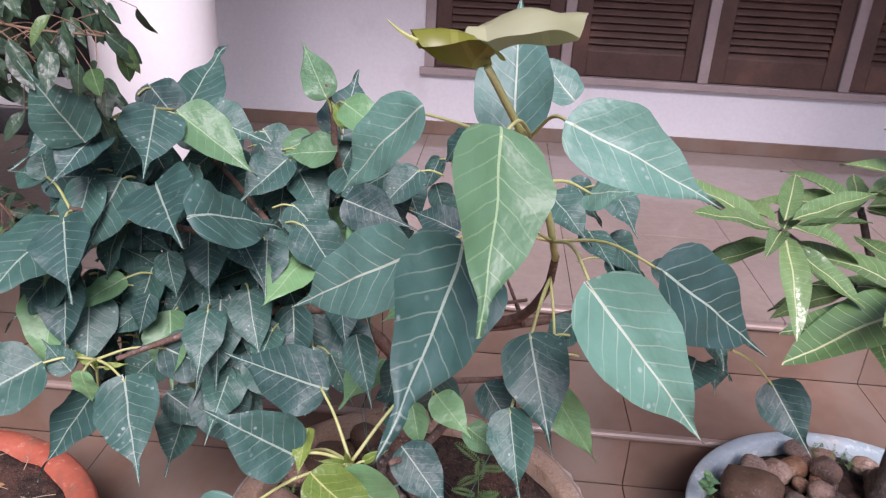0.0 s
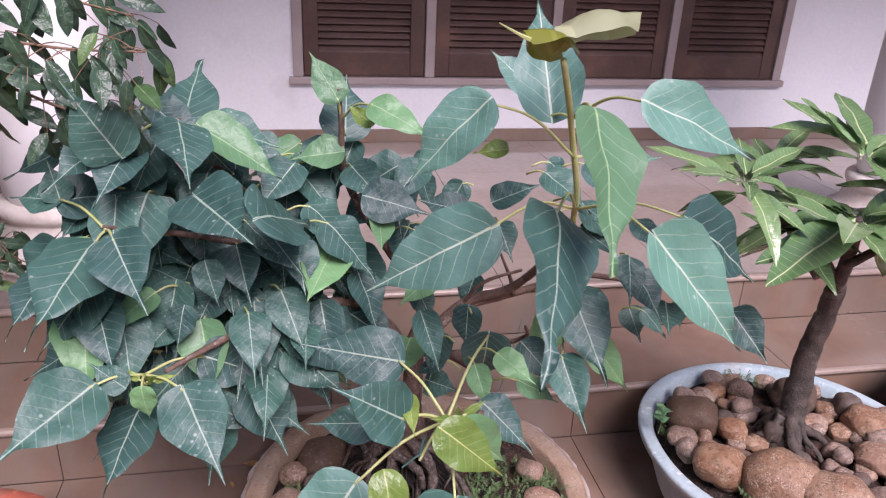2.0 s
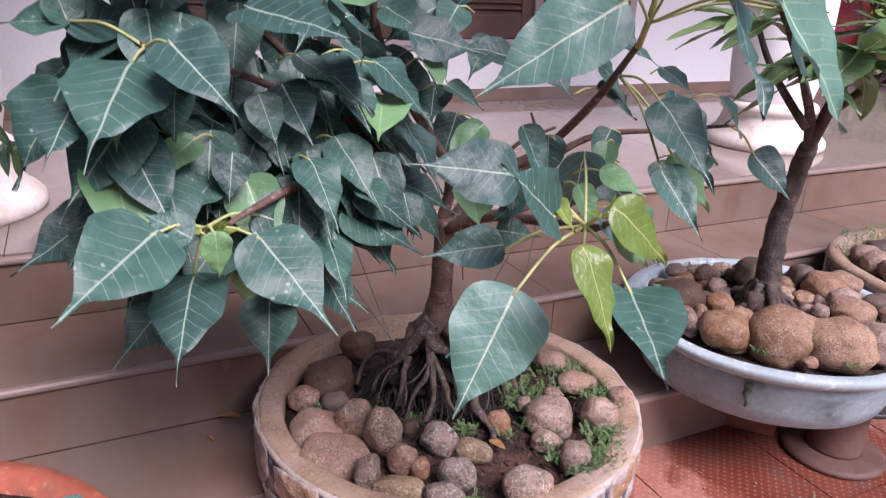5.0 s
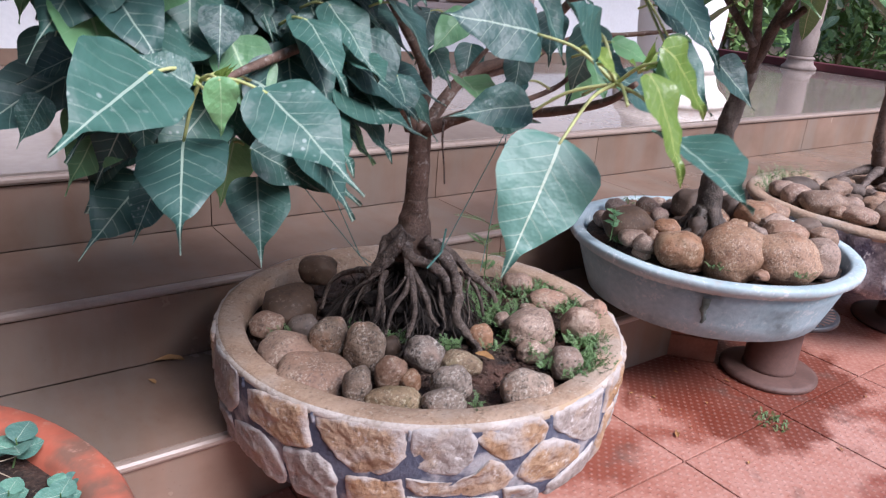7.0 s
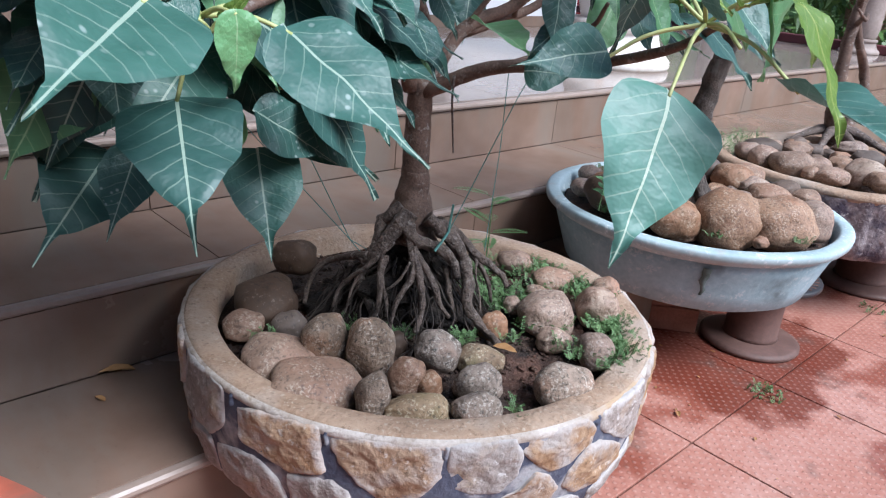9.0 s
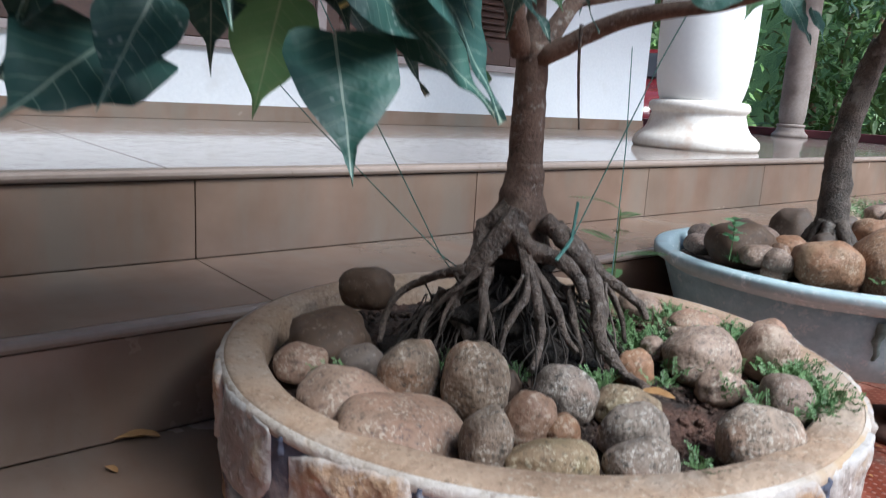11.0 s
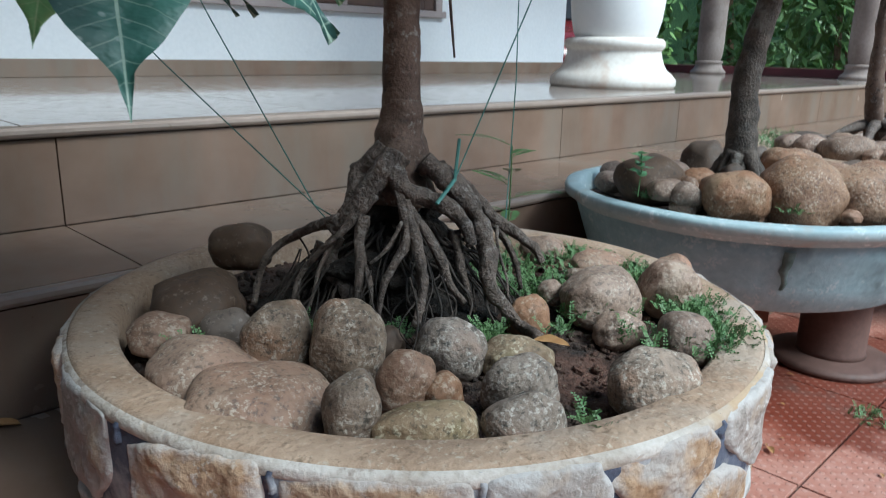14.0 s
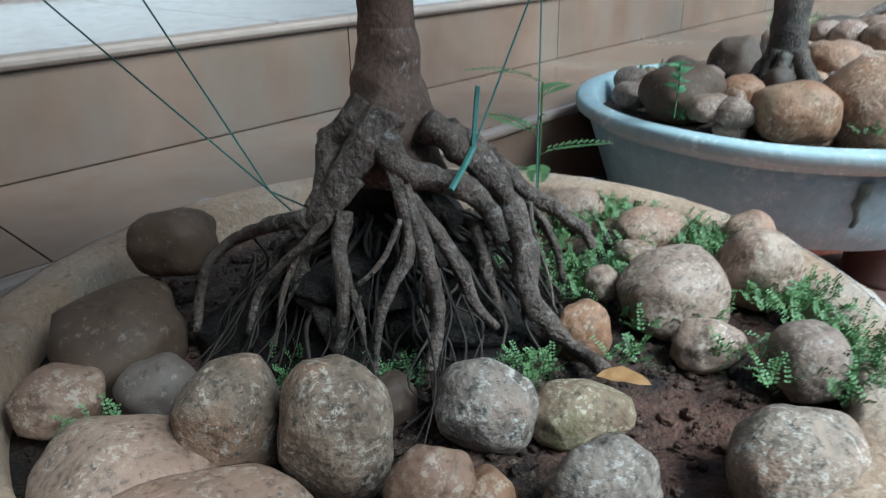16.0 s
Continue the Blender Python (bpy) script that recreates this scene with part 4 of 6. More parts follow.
def leaf_pose(base, tip, face, width):
    b, t = Vector(base), Vector(tip)
    y = t - b
    size = y.length
    y.normalize()
    z = Vector(face)
    z = (z - y * z.dot(y)).normalized()
    x = y.cross(z)
    m = Matrix((x, y, z)).transposed().to_4x4()
    return Matrix.Translation(b) @ m @ Matrix.Diagonal((size * width, size, size, 1))


tree = tagged(empty("peepal_bonsai", 0.03, -0.67, 0.36), "peepal fig bonsai with bared roots and heart-shaped dark green leaves", "tree")
TREE_BACK = Matrix.Translation((-0.03, 0.67, -0.36))
leaf_rng = random.Random(5)


def leaf(bx, by, bz, tx, ty, tz, kind="d", width=1.0, face=(-0.15, -0.75, 0.65), shape=None, stalk=None):
    """One leaf of the big bonsai, from the end of its stalk to its drip tip; stalk: where the stalk starts."""
    k = leaf_rng.randrange(4) if shape is None else shape
    f = Vector(face) + Vector((leaf_rng.uniform(-0.2, 0.2), leaf_rng.uniform(-0.2, 0.2), leaf_rng.uniform(-0.2, 0.2)))
    placed("leaf", SHAPES[kind][k], tree, TREE_BACK @ leaf_pose((bx, by, bz), (tx, ty, tz), f, width))
    if stalk:
        a, b = Vector(stalk), Vector((bx, by, bz))
        mid = (a + b) / 2 + Vector((0, 0, 0.12 * (b - a).length))
        ob = part("petiole", tube([a, mid, b], 0.0022, 0.0016, 5, 4), PETIOLE, tree, smooth=True)
        ob.matrix_basis = TREE_BACK


def limb(points, r0, r1, name="branch", material=None, rough=0.15, host=None, back=None, sides=8, label=""):
    ob = part(name, tube(points, r0, r1, sides, 6, rough, r0 * 999), material or BARK, host or tree, label, True)
    ob.matrix_basis = back or TREE_BACK
    return ob


fill_rng = random.Random(2)

# trunk, limbs and shoots
limb([(0.0, -0.688, 0.44), (0.0, -0.688, 0.50), (-0.002, -0.688, 0.535), (0.0, -0.687, 0.57), (0.004, -0.682, 0.63), (0.006, -0.68, 0.68), (0.003, -0.68, 0.735)], 0.0235, 0.0195, "trunk", rough=0.10, sides=20)
limb([(0.0, -0.688, 0.59), (-0.001, -0.688, 0.555), (-0.002, -0.688, 0.525), (-0.003, -0.688, 0.500), (-0.004, -0.688, 0.475)], 0.0205, 0.047, "root_crown", BARK, 0.20, sides=28)
# near-black core, so the gaps between the roots look shaded
limb([(0.010, -0.678, 0.500), (0.008, -0.678, 0.460), (0.002, -0.680, 0.410), (-0.006, -0.685, 0.360), (-0.01, -0.687, 0.32)], 0.012, 0.135, "root_ball", ROOT_GAP_SOIL, 0.6, sides=26)
rr_ = random.Random(19)
# fine rootlets, darkened to read as shade under the root crown
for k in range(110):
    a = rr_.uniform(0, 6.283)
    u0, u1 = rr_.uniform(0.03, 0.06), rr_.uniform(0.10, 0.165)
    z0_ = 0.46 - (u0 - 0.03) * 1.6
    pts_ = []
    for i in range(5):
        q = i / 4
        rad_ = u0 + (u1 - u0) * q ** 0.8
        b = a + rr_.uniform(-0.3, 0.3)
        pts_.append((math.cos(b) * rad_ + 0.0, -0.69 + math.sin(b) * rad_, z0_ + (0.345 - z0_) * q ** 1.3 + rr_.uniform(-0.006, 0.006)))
    limb(pts_, rr_.uniform(0.0008, 0.0026), rr_.uniform(0.0005, 0.0012), "root", GAP_ROOTLET, 0.4, sides=6)
limb([(0.005, -0.69, 0.715), (0.05, -0.78, 0.763), (0.094, -0.90, 0.784), (0.062, -1.05, 0.826), (0.03, -1.13, 0.865)], 0.0125, 0.004)
limb([(0.02, -0.67, 0.715), (0.108, -0.66, 0.804), (0.20, -0.69, 0.85), (0.235, -0.80, 0.965), (0.235, -0.90, 1.075)], 0.0135, 0.0055)
limb([(0.235, -0.90, 1.07), (0.215, -0.95, 1.15), (0.185, -0.985, 1.24), (0.152, -1.04, 1.31), (0.120, -1.09, 1.372)], 0.0055, 0.0045, "green_shoot", PETIOLE, 0.05)
limb([(0.11, -0.66, 0.80), (0.243, -0.66, 0.83), (0.33, -0.70, 0.88), (0.42, -0.78, 0.90), (0.53, -0.86, 0.92)], 0.010, 0.003)
limb([(-0.015, -0.68, 0.72), (-0.061, -0.70, 0.795), (-0.128, -0.74, 0.862), (-0.25, -0.80, 0.88), (-0.37, -0.87, 0.86), (-0.44, -0.93, 0.85)], 0.0135, 0.004)
limb([(-0.10, -0.72, 0.84), (-0.19, -0.72, 0.93), (-0.33, -0.76, 1.0), (-0.45, -0.82, 1.05), (-0.52, -0.86, 1.075)], 0.009, 0.003)
limb([(-0.19, -0.72, 0.93), (-0.30, -0.68, 1.05), (-0.40, -0.66, 1.15), (-0.42, -0.66, 1.2)], 0.007, 0.003)
limb([(0.0, -0.68, 0.725), (0.02, -0.66, 0.82), (-0.06, -0.65, 0.95), (-0.13, -0.66, 1.08), (-0.14, -0.68, 1.2), (-0.145, -0.70, 1.26)], 0.0125, 0.0035)
limb([(-0.003, -0.76, 0.752), (-0.004, -0.762, 0.713), (0.006, -0.758, 0.67), (0.008, -0.761, 0.636)], 0.0024, 0.0012, "aerial_root", ROOT, 0.3, sides=6)
limb([(0.054, -0.787, 0.762), (0.161, -0.82, 0.799), (0.19, -0.85, 0.831), (0.176, -0.88, 0.866)], 0.006, 0.003)
limb([(0.108, -0.66, 0.804), (0.142, -0.70, 0.872), (0.213, -0.72, 0.905)], 0.005, 0.0028)
limb([(0.214, -0.67, 0.825), (0.199, -0.69, 0.873), (0.175, -0.69, 0.929)], 0.005, 0.0028)
for px, py, pz in ((-0.468, -0.945, 0.838), (-0.01, -1.165, 0.885)):
    for k in range(4):
        d = Vector((fill_rng.uniform(-1, 1), fill_rng.uniform(-1, 0.2), fill_rng.uniform(0.2, 1))).normalized() * 0.05
        leaf(px + d.x * 0.3, py + d.y * 0.3, pz + d.z * 0.3, px + d.x, py + d.y, pz + d.z, "y", 0.6, stalk=(px, py, pz))


def stalks(hub, *ends):
    """Pale stalks from a node of the shoot to the leaf bases."""
    for e in ends:
        a, b = Vector(hub), Vector(e)
        mid = (a + b) / 2 + Vector((0, 0, 0.10 * (b - a).length))
        ob = part("petiole", tube([a, mid, b], 0.0026, 0.0019, 6, 5), PETIOLE, tree, smooth=True)
        ob.matrix_basis = TREE_BACK


stalks((-0.470, -0.935, 0.850), (-0.539, -0.985, 0.864), (-0.487, -0.917, 0.777), (-0.407, -0.972, 0.839), (-0.466, -0.985, 0.856), (-0.387, -0.870, 0.838))
stalks((-0.515, -0.862, 1.07), (-0.532, -0.864, 1.052), (-0.490, -0.926, 1.078), (-0.599, -0.782, 1.095))
stalks((0.178, -0.995, 1.275), (0.139, -1.172, 1.319), (0.157, -0.961, 1.272), (0.213, -1.158, 1.332))
stalks((0.195, -0.975, 1.21), (0.038, -1.027, 1.305), (0.269, -0.927, 1.183))
stalks((0.225, -0.93, 1.11), (0.040, -1.080, 1.140), (0.107, -1.157, 1.19), (0.254, -1.155, 1.148), (0.350, -1.075, 1.140))
stalks((0.235, -0.86, 1.02), (0.203, -1.01, 0.997), (0.183, -1.051, 0.901), (0.246, -1.005, 0.909))
stalks((-0.02, -1.14, 0.868), (-0.157, -1.192, 0.812), (-0.015, -1.201, 0.902), (-0.09, -1.166, 0.896), (-0.07, -1.206, 0.854), (-0.028, -1.253, 0.818), (-0.079, -1.052, 0.918), (-0.107, -1.057, 0.806), (0.073, -1.0, 0.923))
stalks((-0.42, -0.66, 1.19), (-0.483, -0.859, 1.191), (-0.422, -0.615, 1.174), (-0.409, -0.672, 1.187))
stalks((-0.14, -0.68, 1.2), (-0.147, -0.705, 1.243), (-0.131, -0.649, 1.163), (-0.095, -0.795, 1.252))
stalks((0.52, -0.855, 0.92), (0.610, -0.850, 0.853))

# the furled young leaves at the head of the shoot
def furled(length, width, height, open_, material, shrink=0.0):
    bm = bmesh.new()
    rows = []
    for j in range(17):
        t = j / 16
        w = width * (math.sin(math.pi * (0.06 + 0.90 * t) ** 0.9) ** 0.7) * (1 - 0.6 * max(0.0, (t - 0.7) / 0.3) ** 2) + 0.001
        hgt = height * (1 - 0.3 * t) * min(1, 4 * t + 0.3)
        rows.append([bm.verts.new((length * t - 0.012 * abs(i / 5 - 1), (w - shrink) * math.sin(open_ * (i / 5 - 1)), hgt * (math.cos(open_ * (i / 5 - 1)) - 1) + 0.012 * math.sin(3 * t) + 0.003 * math.sin(9 * t + i))) for i in range(11)])
    for ra, rb in zip(rows, rows[1:]):
        for i in range(10):
            bm.faces.new((ra[i], ra[i + 1], rb[i + 1], rb[i]))
    return mesh_of("leaf", bm, material, True)


top_at = TREE_BACK @ pose(0.104, -1.100, 1.414, -22, -7, 6)
placed("leaf", furled(0.118, 0.034, 0.046, 1.3, ROLLED), tree, top_at, "pale green half-furled young leaf")
placed("leaf", furled(0.108, 0.026, 0.030, 1.25, OLIVE), tree, TREE_BACK @ pose(0.122, -1.085, 1.385, 30, -14, 222), "glossy olive cupped young leaf")
part("leaf_tail", tube([(0.052, -1.160, 1.405), (0.036, -1.155, 1.412), (0.019, -1.139, 1.421)], 0.003, 0.0007, 5, 4), PETIOLE, tree).matrix_basis = TREE_BACK


# guy strings
def string(name, points, r=0.0008, label="thin green plastic string tied between a root and a branch"):
    return tagged(part(name, tube(points, r, r, 5, 3, smooth=False), STRING, None), label, "string", "guy strings")


KNOT = Vector((-0.085, -0.636, 0.471))
string("string", [KNOT, KNOT + Vector((-0.311, 0.741, 0.595)) * 0.25, KNOT + Vector((-0.33, 0.70, 0.62)) * 0.62])
string("string", [KNOT, KNOT + Vector((-0.183, 0.539, 0.822)) * 0.25, KNOT + Vector((-0.19, 0.51, 0.84)) * 0.55])
string("string", [KNOT, (-0.055, -0.645, 0.45), (-0.035, -0.66, 0.43)])
string("string", [KNOT, (-0.062, -0.645, 0.44), (-0.05, -0.655, 0.41)])
string("string", [(0.009, -0.765, 0.508), (0.096, -0.80, 0.72), (0.12, -0.815, 0.78)])
string("string", [(0.009, -0.765, 0.508), (0.020, -0.760, 0.551)], 0.002)
string("string", [(-0.029, -0.777, 0.488), (-0.010, -0.773, 0.500), (0.009, -0.765, 0.508), (0.03, -0.748, 0.506)], 0.0022)
string("string", [(0.13, -0.737, 0.44), (0.20, -0.685, 0.61), (0.25, -0.64, 0.75)])

# roots
def root(points, r0, mid, r1):
    """A knobbly root from the root crown down to the soil."""
    ob = part("root", tube(points, r0, r1, 12, 7, 0.45, r0 * 999 + len(points), mid=mid), ROOT, tree, "", True)
    ob.matrix_basis = TREE_BACK


root([(-0.034, -0.700, 0.540), (-0.046, -0.691, 0.523), (-0.054, -0.680, 0.511), (-0.066, -0.687, 0.496), (-0.077, -0.695, 0.482), (-0.086, -0.692, 0.468)], 0.0120, 0.0103, 0.0077)
root([(-0.031, -0.714, 0.533), (-0.046, -0.714, 0.515), (-0.061, -0.710, 0.499), (-0.074, -0.706, 0.483), (-0.087, -0.697, 0.466), (-0.096, -0.686, 0.452)], 0.0163, 0.0120, 0.0086)
root([(-0.095, -0.696, 0.466), (-0.098, -0.651, 0.450), (-0.104, -0.604, 0.426), (-0.122, -0.591, 0.406), (-0.131, -0.585, 0.378), (-0.142, -0.593, 0.353)], 0.0069, 0.0047, 0.0034)
root([(-0.065, -0.722, 0.493), (-0.095, -0.707, 0.458), (-0.111, -0.683, 0.432), (-0.122, -0.661, 0.402), (-0.136, -0.664, 0.375)], 0.0043, 0.0034, 0.0026)
root([(-0.081, -0.675, 0.442), (-0.090, -0.671, 0.421), (-0.098, -0.694, 0.404), (-0.100, -0.722, 0.387), (-0.102, -0.732, 0.372)], 0.0078, 0.0094, 0.0062)
root([(-0.079, -0.718, 0.472), (-0.091, -0.724, 0.449), (-0.098, -0.736, 0.429), (-0.108, -0.744, 0.402), (-0.116, -0.746, 0.383)], 0.0062, 0.0055, 0.0035)
root([(-0.096, -0.734, 0.433), (-0.098, -0.749, 0.415), (-0.104, -0.761, 0.390)], 0.0034, 0.0030, 0.0022)
root([(-0.044, -0.725, 0.510), (-0.050, -0.745, 0.488), (-0.057, -0.761, 0.464), (-0.067, -0.768, 0.444), (-0.081, -0.767, 0.427), (-0.093, -0.766, 0.406), (-0.109, -0.775, 0.369)], 0.0055, 0.0047, 0.0027)
root([(-0.046, -0.746, 0.488), (-0.052, -0.767, 0.458), (-0.055, -0.781, 0.432), (-0.061, -0.792, 0.405), (-0.078, -0.801, 0.370)], 0.0062, 0.0058, 0.0043)
root([(-0.039, -0.721, 0.515), (-0.039, -0.739, 0.498), (-0.021, -0.757, 0.490), (-0.000, -0.769, 0.477), (0.012, -0.779, 0.459), (0.014, -0.790, 0.438)], 0.0120, 0.0103, 0.0060)
root([(-0.044, -0.750, 0.480), (-0.037, -0.774, 0.453), (-0.032, -0.789, 0.429), (-0.031, -0.800, 0.407), (-0.019, -0.812, 0.386)], 0.0062, 0.0055, 0.0031)
root([(-0.009, -0.734, 0.527), (0.008, -0.749, 0.508), (0.028, -0.763, 0.484), (0.037, -0.778, 0.457), (0.033, -0.796, 0.431), (0.018, -0.813, 0.401), (0.029, -0.824, 0.375), (0.044, -0.839, 0.353), (0.030, -0.876, 0.353)], 0.0129, 0.0103, 0.0060)
root([(0.010, -0.739, 0.519), (0.054, -0.742, 0.489), (0.079, -0.758, 0.457), (0.099, -0.779, 0.437), (0.111, -0.799, 0.421), (0.118, -0.806, 0.404)], 0.0086, 0.0069, 0.0043)
root([(0.076, -0.756, 0.456), (0.091, -0.773, 0.426), (0.100, -0.782, 0.399), (0.106, -0.786, 0.368)], 0.0052, 0.0043, 0.0026)
root([(0.011, -0.766, 0.451), (0.006, -0.780, 0.418), (0.007, -0.791, 0.389), (0.012, -0.799, 0.364)], 0.0062, 0.0047, 0.0031)
root([(-0.072, -0.627, 0.424), (-0.081, -0.621, 0.398), (-0.101, -0.642, 0.379), (-0.111, -0.643, 0.355)], 0.0047, 0.0039, 0.0023)
root([(-0.096, -0.696, 0.450), (-0.112, -0.688, 0.421), (-0.123, -0.689, 0.397), (-0.132, -0.693, 0.376)], 0.0026, 0.0022, 0.0013)
root([(-0.059, -0.756, 0.469), (-0.075, -0.758, 0.450), (-0.087, -0.754, 0.437), (-0.096, -0.748, 0.429)], 0.0026, 0.0022, 0.0013)
root([(0.084, -0.763, 0.449), (0.061, -0.786, 0.426), (0.055, -0.805, 0.399), (0.044, -0.819, 0.380)], 0.0022, 0.0017, 0.0010)

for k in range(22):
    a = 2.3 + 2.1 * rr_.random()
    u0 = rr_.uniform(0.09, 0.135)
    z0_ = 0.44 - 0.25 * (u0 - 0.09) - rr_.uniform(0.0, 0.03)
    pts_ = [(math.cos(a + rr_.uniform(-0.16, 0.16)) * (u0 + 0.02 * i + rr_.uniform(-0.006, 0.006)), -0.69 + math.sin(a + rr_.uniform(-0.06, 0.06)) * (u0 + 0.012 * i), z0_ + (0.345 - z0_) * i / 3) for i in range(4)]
    limb(pts_, rr_.uniform(0.0006, 0.0018), 0.0005, "root", GAP_ROOTLET, 0.4, sides=5)

# leaves, spray by spray
leaf(0.139, -1.172, 1.319, 0.144, -1.309, 1.177, "m", 0.90, (0.45, -0.75, 0.5))
leaf(0.213, -1.158, 1.332, 0.374, -1.178, 1.269, "l", 0.82)
leaf(0.157, -0.961, 1.272, 0.151, -0.866, 1.439, "l", 0.90)
leaf(0.038, -1.027, 1.305, -0.078, -1.010, 1.185, "l", 0.90)
leaf(0.040, -1.080, 1.140, -0.133, -1.026, 1.024, "l", 0.88)
leaf(0.107, -1.157, 1.190, 0.070, -1.359, 1.071, "d", 0.90, (0.35, -0.75, 0.5))
leaf(0.254, -1.155, 1.148, 0.404, -1.192, 0.982, "l", 0.82, (0.25, -0.8, 0.5))
leaf(0.350, -1.075, 1.140, 0.520, -1.030, 1.010, "d", 0.90)
leaf(0.610, -0.850, 0.853, 0.667, -0.921, 0.771, "d", 1.10)
leaf(0.272, -0.500, 1.221, 0.190, -0.458, 1.300, "l", 1.10)
leaf(0.269, -0.927, 1.183, 0.329, -0.986, 1.215, "l", 1.30)
leaf(0.203, -1.010, 0.997, 0.235, -1.126, 0.898, "d", 1.00)
leaf(0.183, -1.051, 0.901, 0.201, -1.139, 0.822, "d", 0.90)
leaf(0.246, -1.005, 0.909, 0.309, -1.055, 0.825, "m", 0.80)
leaf(-0.147, -0.705, 1.243, -0.194, -0.677, 1.324, "m", 1.00)
leaf(-0.131, -0.649, 1.163, -0.120, -0.569, 1.275, "d", 1.20)
leaf(-0.095, -0.795, 1.252, -0.006, -0.867, 1.223, "m", 0.80)
leaf(-0.094, -0.767, 1.213, -0.134, -0.737, 1.246, "y", 0.90)
leaf(-0.140, -0.680, 1.141, -0.234, -0.675, 1.130, "m", 1.20)
leaf(-0.030, -0.680, 1.116, -0.132, -0.682, 1.059, "d", 1.20)
leaf(-0.100, -0.750, 1.078, 0.019, -0.785, 1.052, "d", 1.10)
leaf(-0.163, -0.771, 0.984, -0.211, -0.896, 0.957, "m", 1.10)
leaf(-0.119, -0.630, 0.917, -0.060, -0.750, 0.806, "d", 1.00)
leaf(-0.277, -0.799, 1.040, -0.214, -0.880, 0.985, "d", 1.10)
leaf(-0.379, -0.849, 1.117, -0.285, -1.002, 1.100, "d", 1.10)
leaf(-0.532, -0.864, 1.052, -0.603, -1.037, 0.992, "d", 1.15)
leaf(-0.490, -0.926, 1.078, -0.435, -1.035, 1.012, "d", 1.10)
leaf(-0.539, -0.985, 0.864, -0.648, -1.100, 0.822, "d", 1.15)
leaf(-0.487, -0.917, 0.777, -0.540, -1.052, 0.716, "d", 1.10)
leaf(-0.407, -0.972, 0.839, -0.343, -1.092, 0.749, "d", 1.10)
leaf(-0.466, -0.985, 0.856, -0.462, -0.985, 0.792, "m", 1.05)
leaf(-0.387, -0.870, 0.839, -0.268, -0.862, 0.780, "d", 1.10)
leaf(-0.483, -0.859, 1.191, -0.539, -0.894, 1.304, "d", 1.25)
leaf(-0.422, -0.615, 1.174, -0.402, -0.483, 1.298, "d", 1.10)
leaf(-0.409, -0.672, 1.187, -0.327, -0.691, 1.103, "d", 1.10)
leaf(-0.599, -0.782, 1.095, -0.688, -0.751, 1.093, "d", 1.20)
leaf(-0.599, -0.782, 1.095, -0.615, -0.765, 1.158, "d", 1.30)
leaf(-0.599, -0.782, 1.095, -0.485, -0.758, 1.097, "d", 1.20)
leaf(-0.540, -0.850, 0.984, -0.641, -0.929, 0.887, "d", 1.10)
leaf(-0.581, -0.750, 0.826, -0.717, -0.782, 0.765, "d", 1.00)
leaf(-0.420, -0.800, 1.080, -0.498, -0.816, 1.065, "d", 1.10)
leaf(-0.079, -1.052, 0.918, -0.226, -1.041, 0.950, "d", 1.05)
leaf(-0.090, -1.166, 0.896, -0.185, -1.203, 0.980, "d", 1.10)
leaf(-0.118, -1.088, 0.835, -0.223, -1.067, 0.827, "d", 0.95)
leaf(-0.015, -1.201, 0.902, 0.066, -1.190, 0.812, "m", 1.00)
leaf(-0.076, -1.137, 0.911, -0.077, -1.197, 0.890, "y", 0.70)
leaf(-0.157, -1.192, 0.812, -0.253, -1.240, 0.692, "l", 1.20)
leaf(0.073, -1.000, 0.923, 0.068, -0.985, 0.808, "d", 1.20)
leaf(0.045, -1.100, 0.863, 0.118, -1.157, 0.808, "d", 1.00)
leaf(-0.126, -1.279, 0.896, -0.112, -1.345, 0.806, "y", 0.75)
leaf(-0.044, -1.228, 0.918, 0.045, -1.252, 0.847, "y", 0.95)
leaf(-0.612, -0.800, 0.810, -0.649, -0.804, 0.755, "d", 1.10)
leaf(-0.513, -0.820, 0.813, -0.576, -0.828, 0.703, "d", 1.10)
leaf(-0.563, -0.800, 0.864, -0.637, -0.790, 0.829, "d", 1.10)
leaf(-0.214, -0.750, 0.872, -0.147, -0.801, 0.802, "d", 1.10)
leaf(0.007, -0.700, 0.858, 0.037, -0.731, 0.800, "d", 1.20)
leaf(-0.028, -1.253, 0.818, -0.100, -1.406, 0.800, "d", 1.00)
leaf(-0.038, -1.002, 0.969, -0.009, -1.043, 0.880, "d", 0.80)
leaf(-0.495, -0.970, 0.852, -0.550, -0.948, 0.889, "d", 1.10)
leaf(-0.373, -0.852, 0.700, -0.396, -0.922, 0.608, "d", 1.20)
leaf(-0.495, -0.765, 0.695, -0.595, -0.871, 0.650, "d", 1.10)
leaf(-0.500, -0.850, 0.716, -0.545, -0.885, 0.648, "d", 1.00)
leaf(-0.385, -0.878, 0.750, -0.295, -0.892, 0.692, "d", 1.00)
leaf(-0.007, -0.900, 0.781, 0.042, -0.950, 0.784, "d", 1.30)
leaf(-0.031, -0.843, 0.830, -0.075, -0.958, 0.821, "m", 1.00)
leaf(-0.093, -0.750, 0.824, -0.106, -0.758, 0.731, "d", 0.90)
leaf(-0.085, -0.780, 0.790, -0.072, -0.796, 0.757, "m", 1.30)
leaf(0.150, -0.950, 0.873, 0.205, -1.011, 0.820, "d", 1.00)
leaf(0.431, -0.769, 0.831, 0.448, -0.814, 0.776, "d", 1.30)
leaf(0.505, -0.778, 0.843, 0.465, -0.880, 0.833, "d", 1.30)
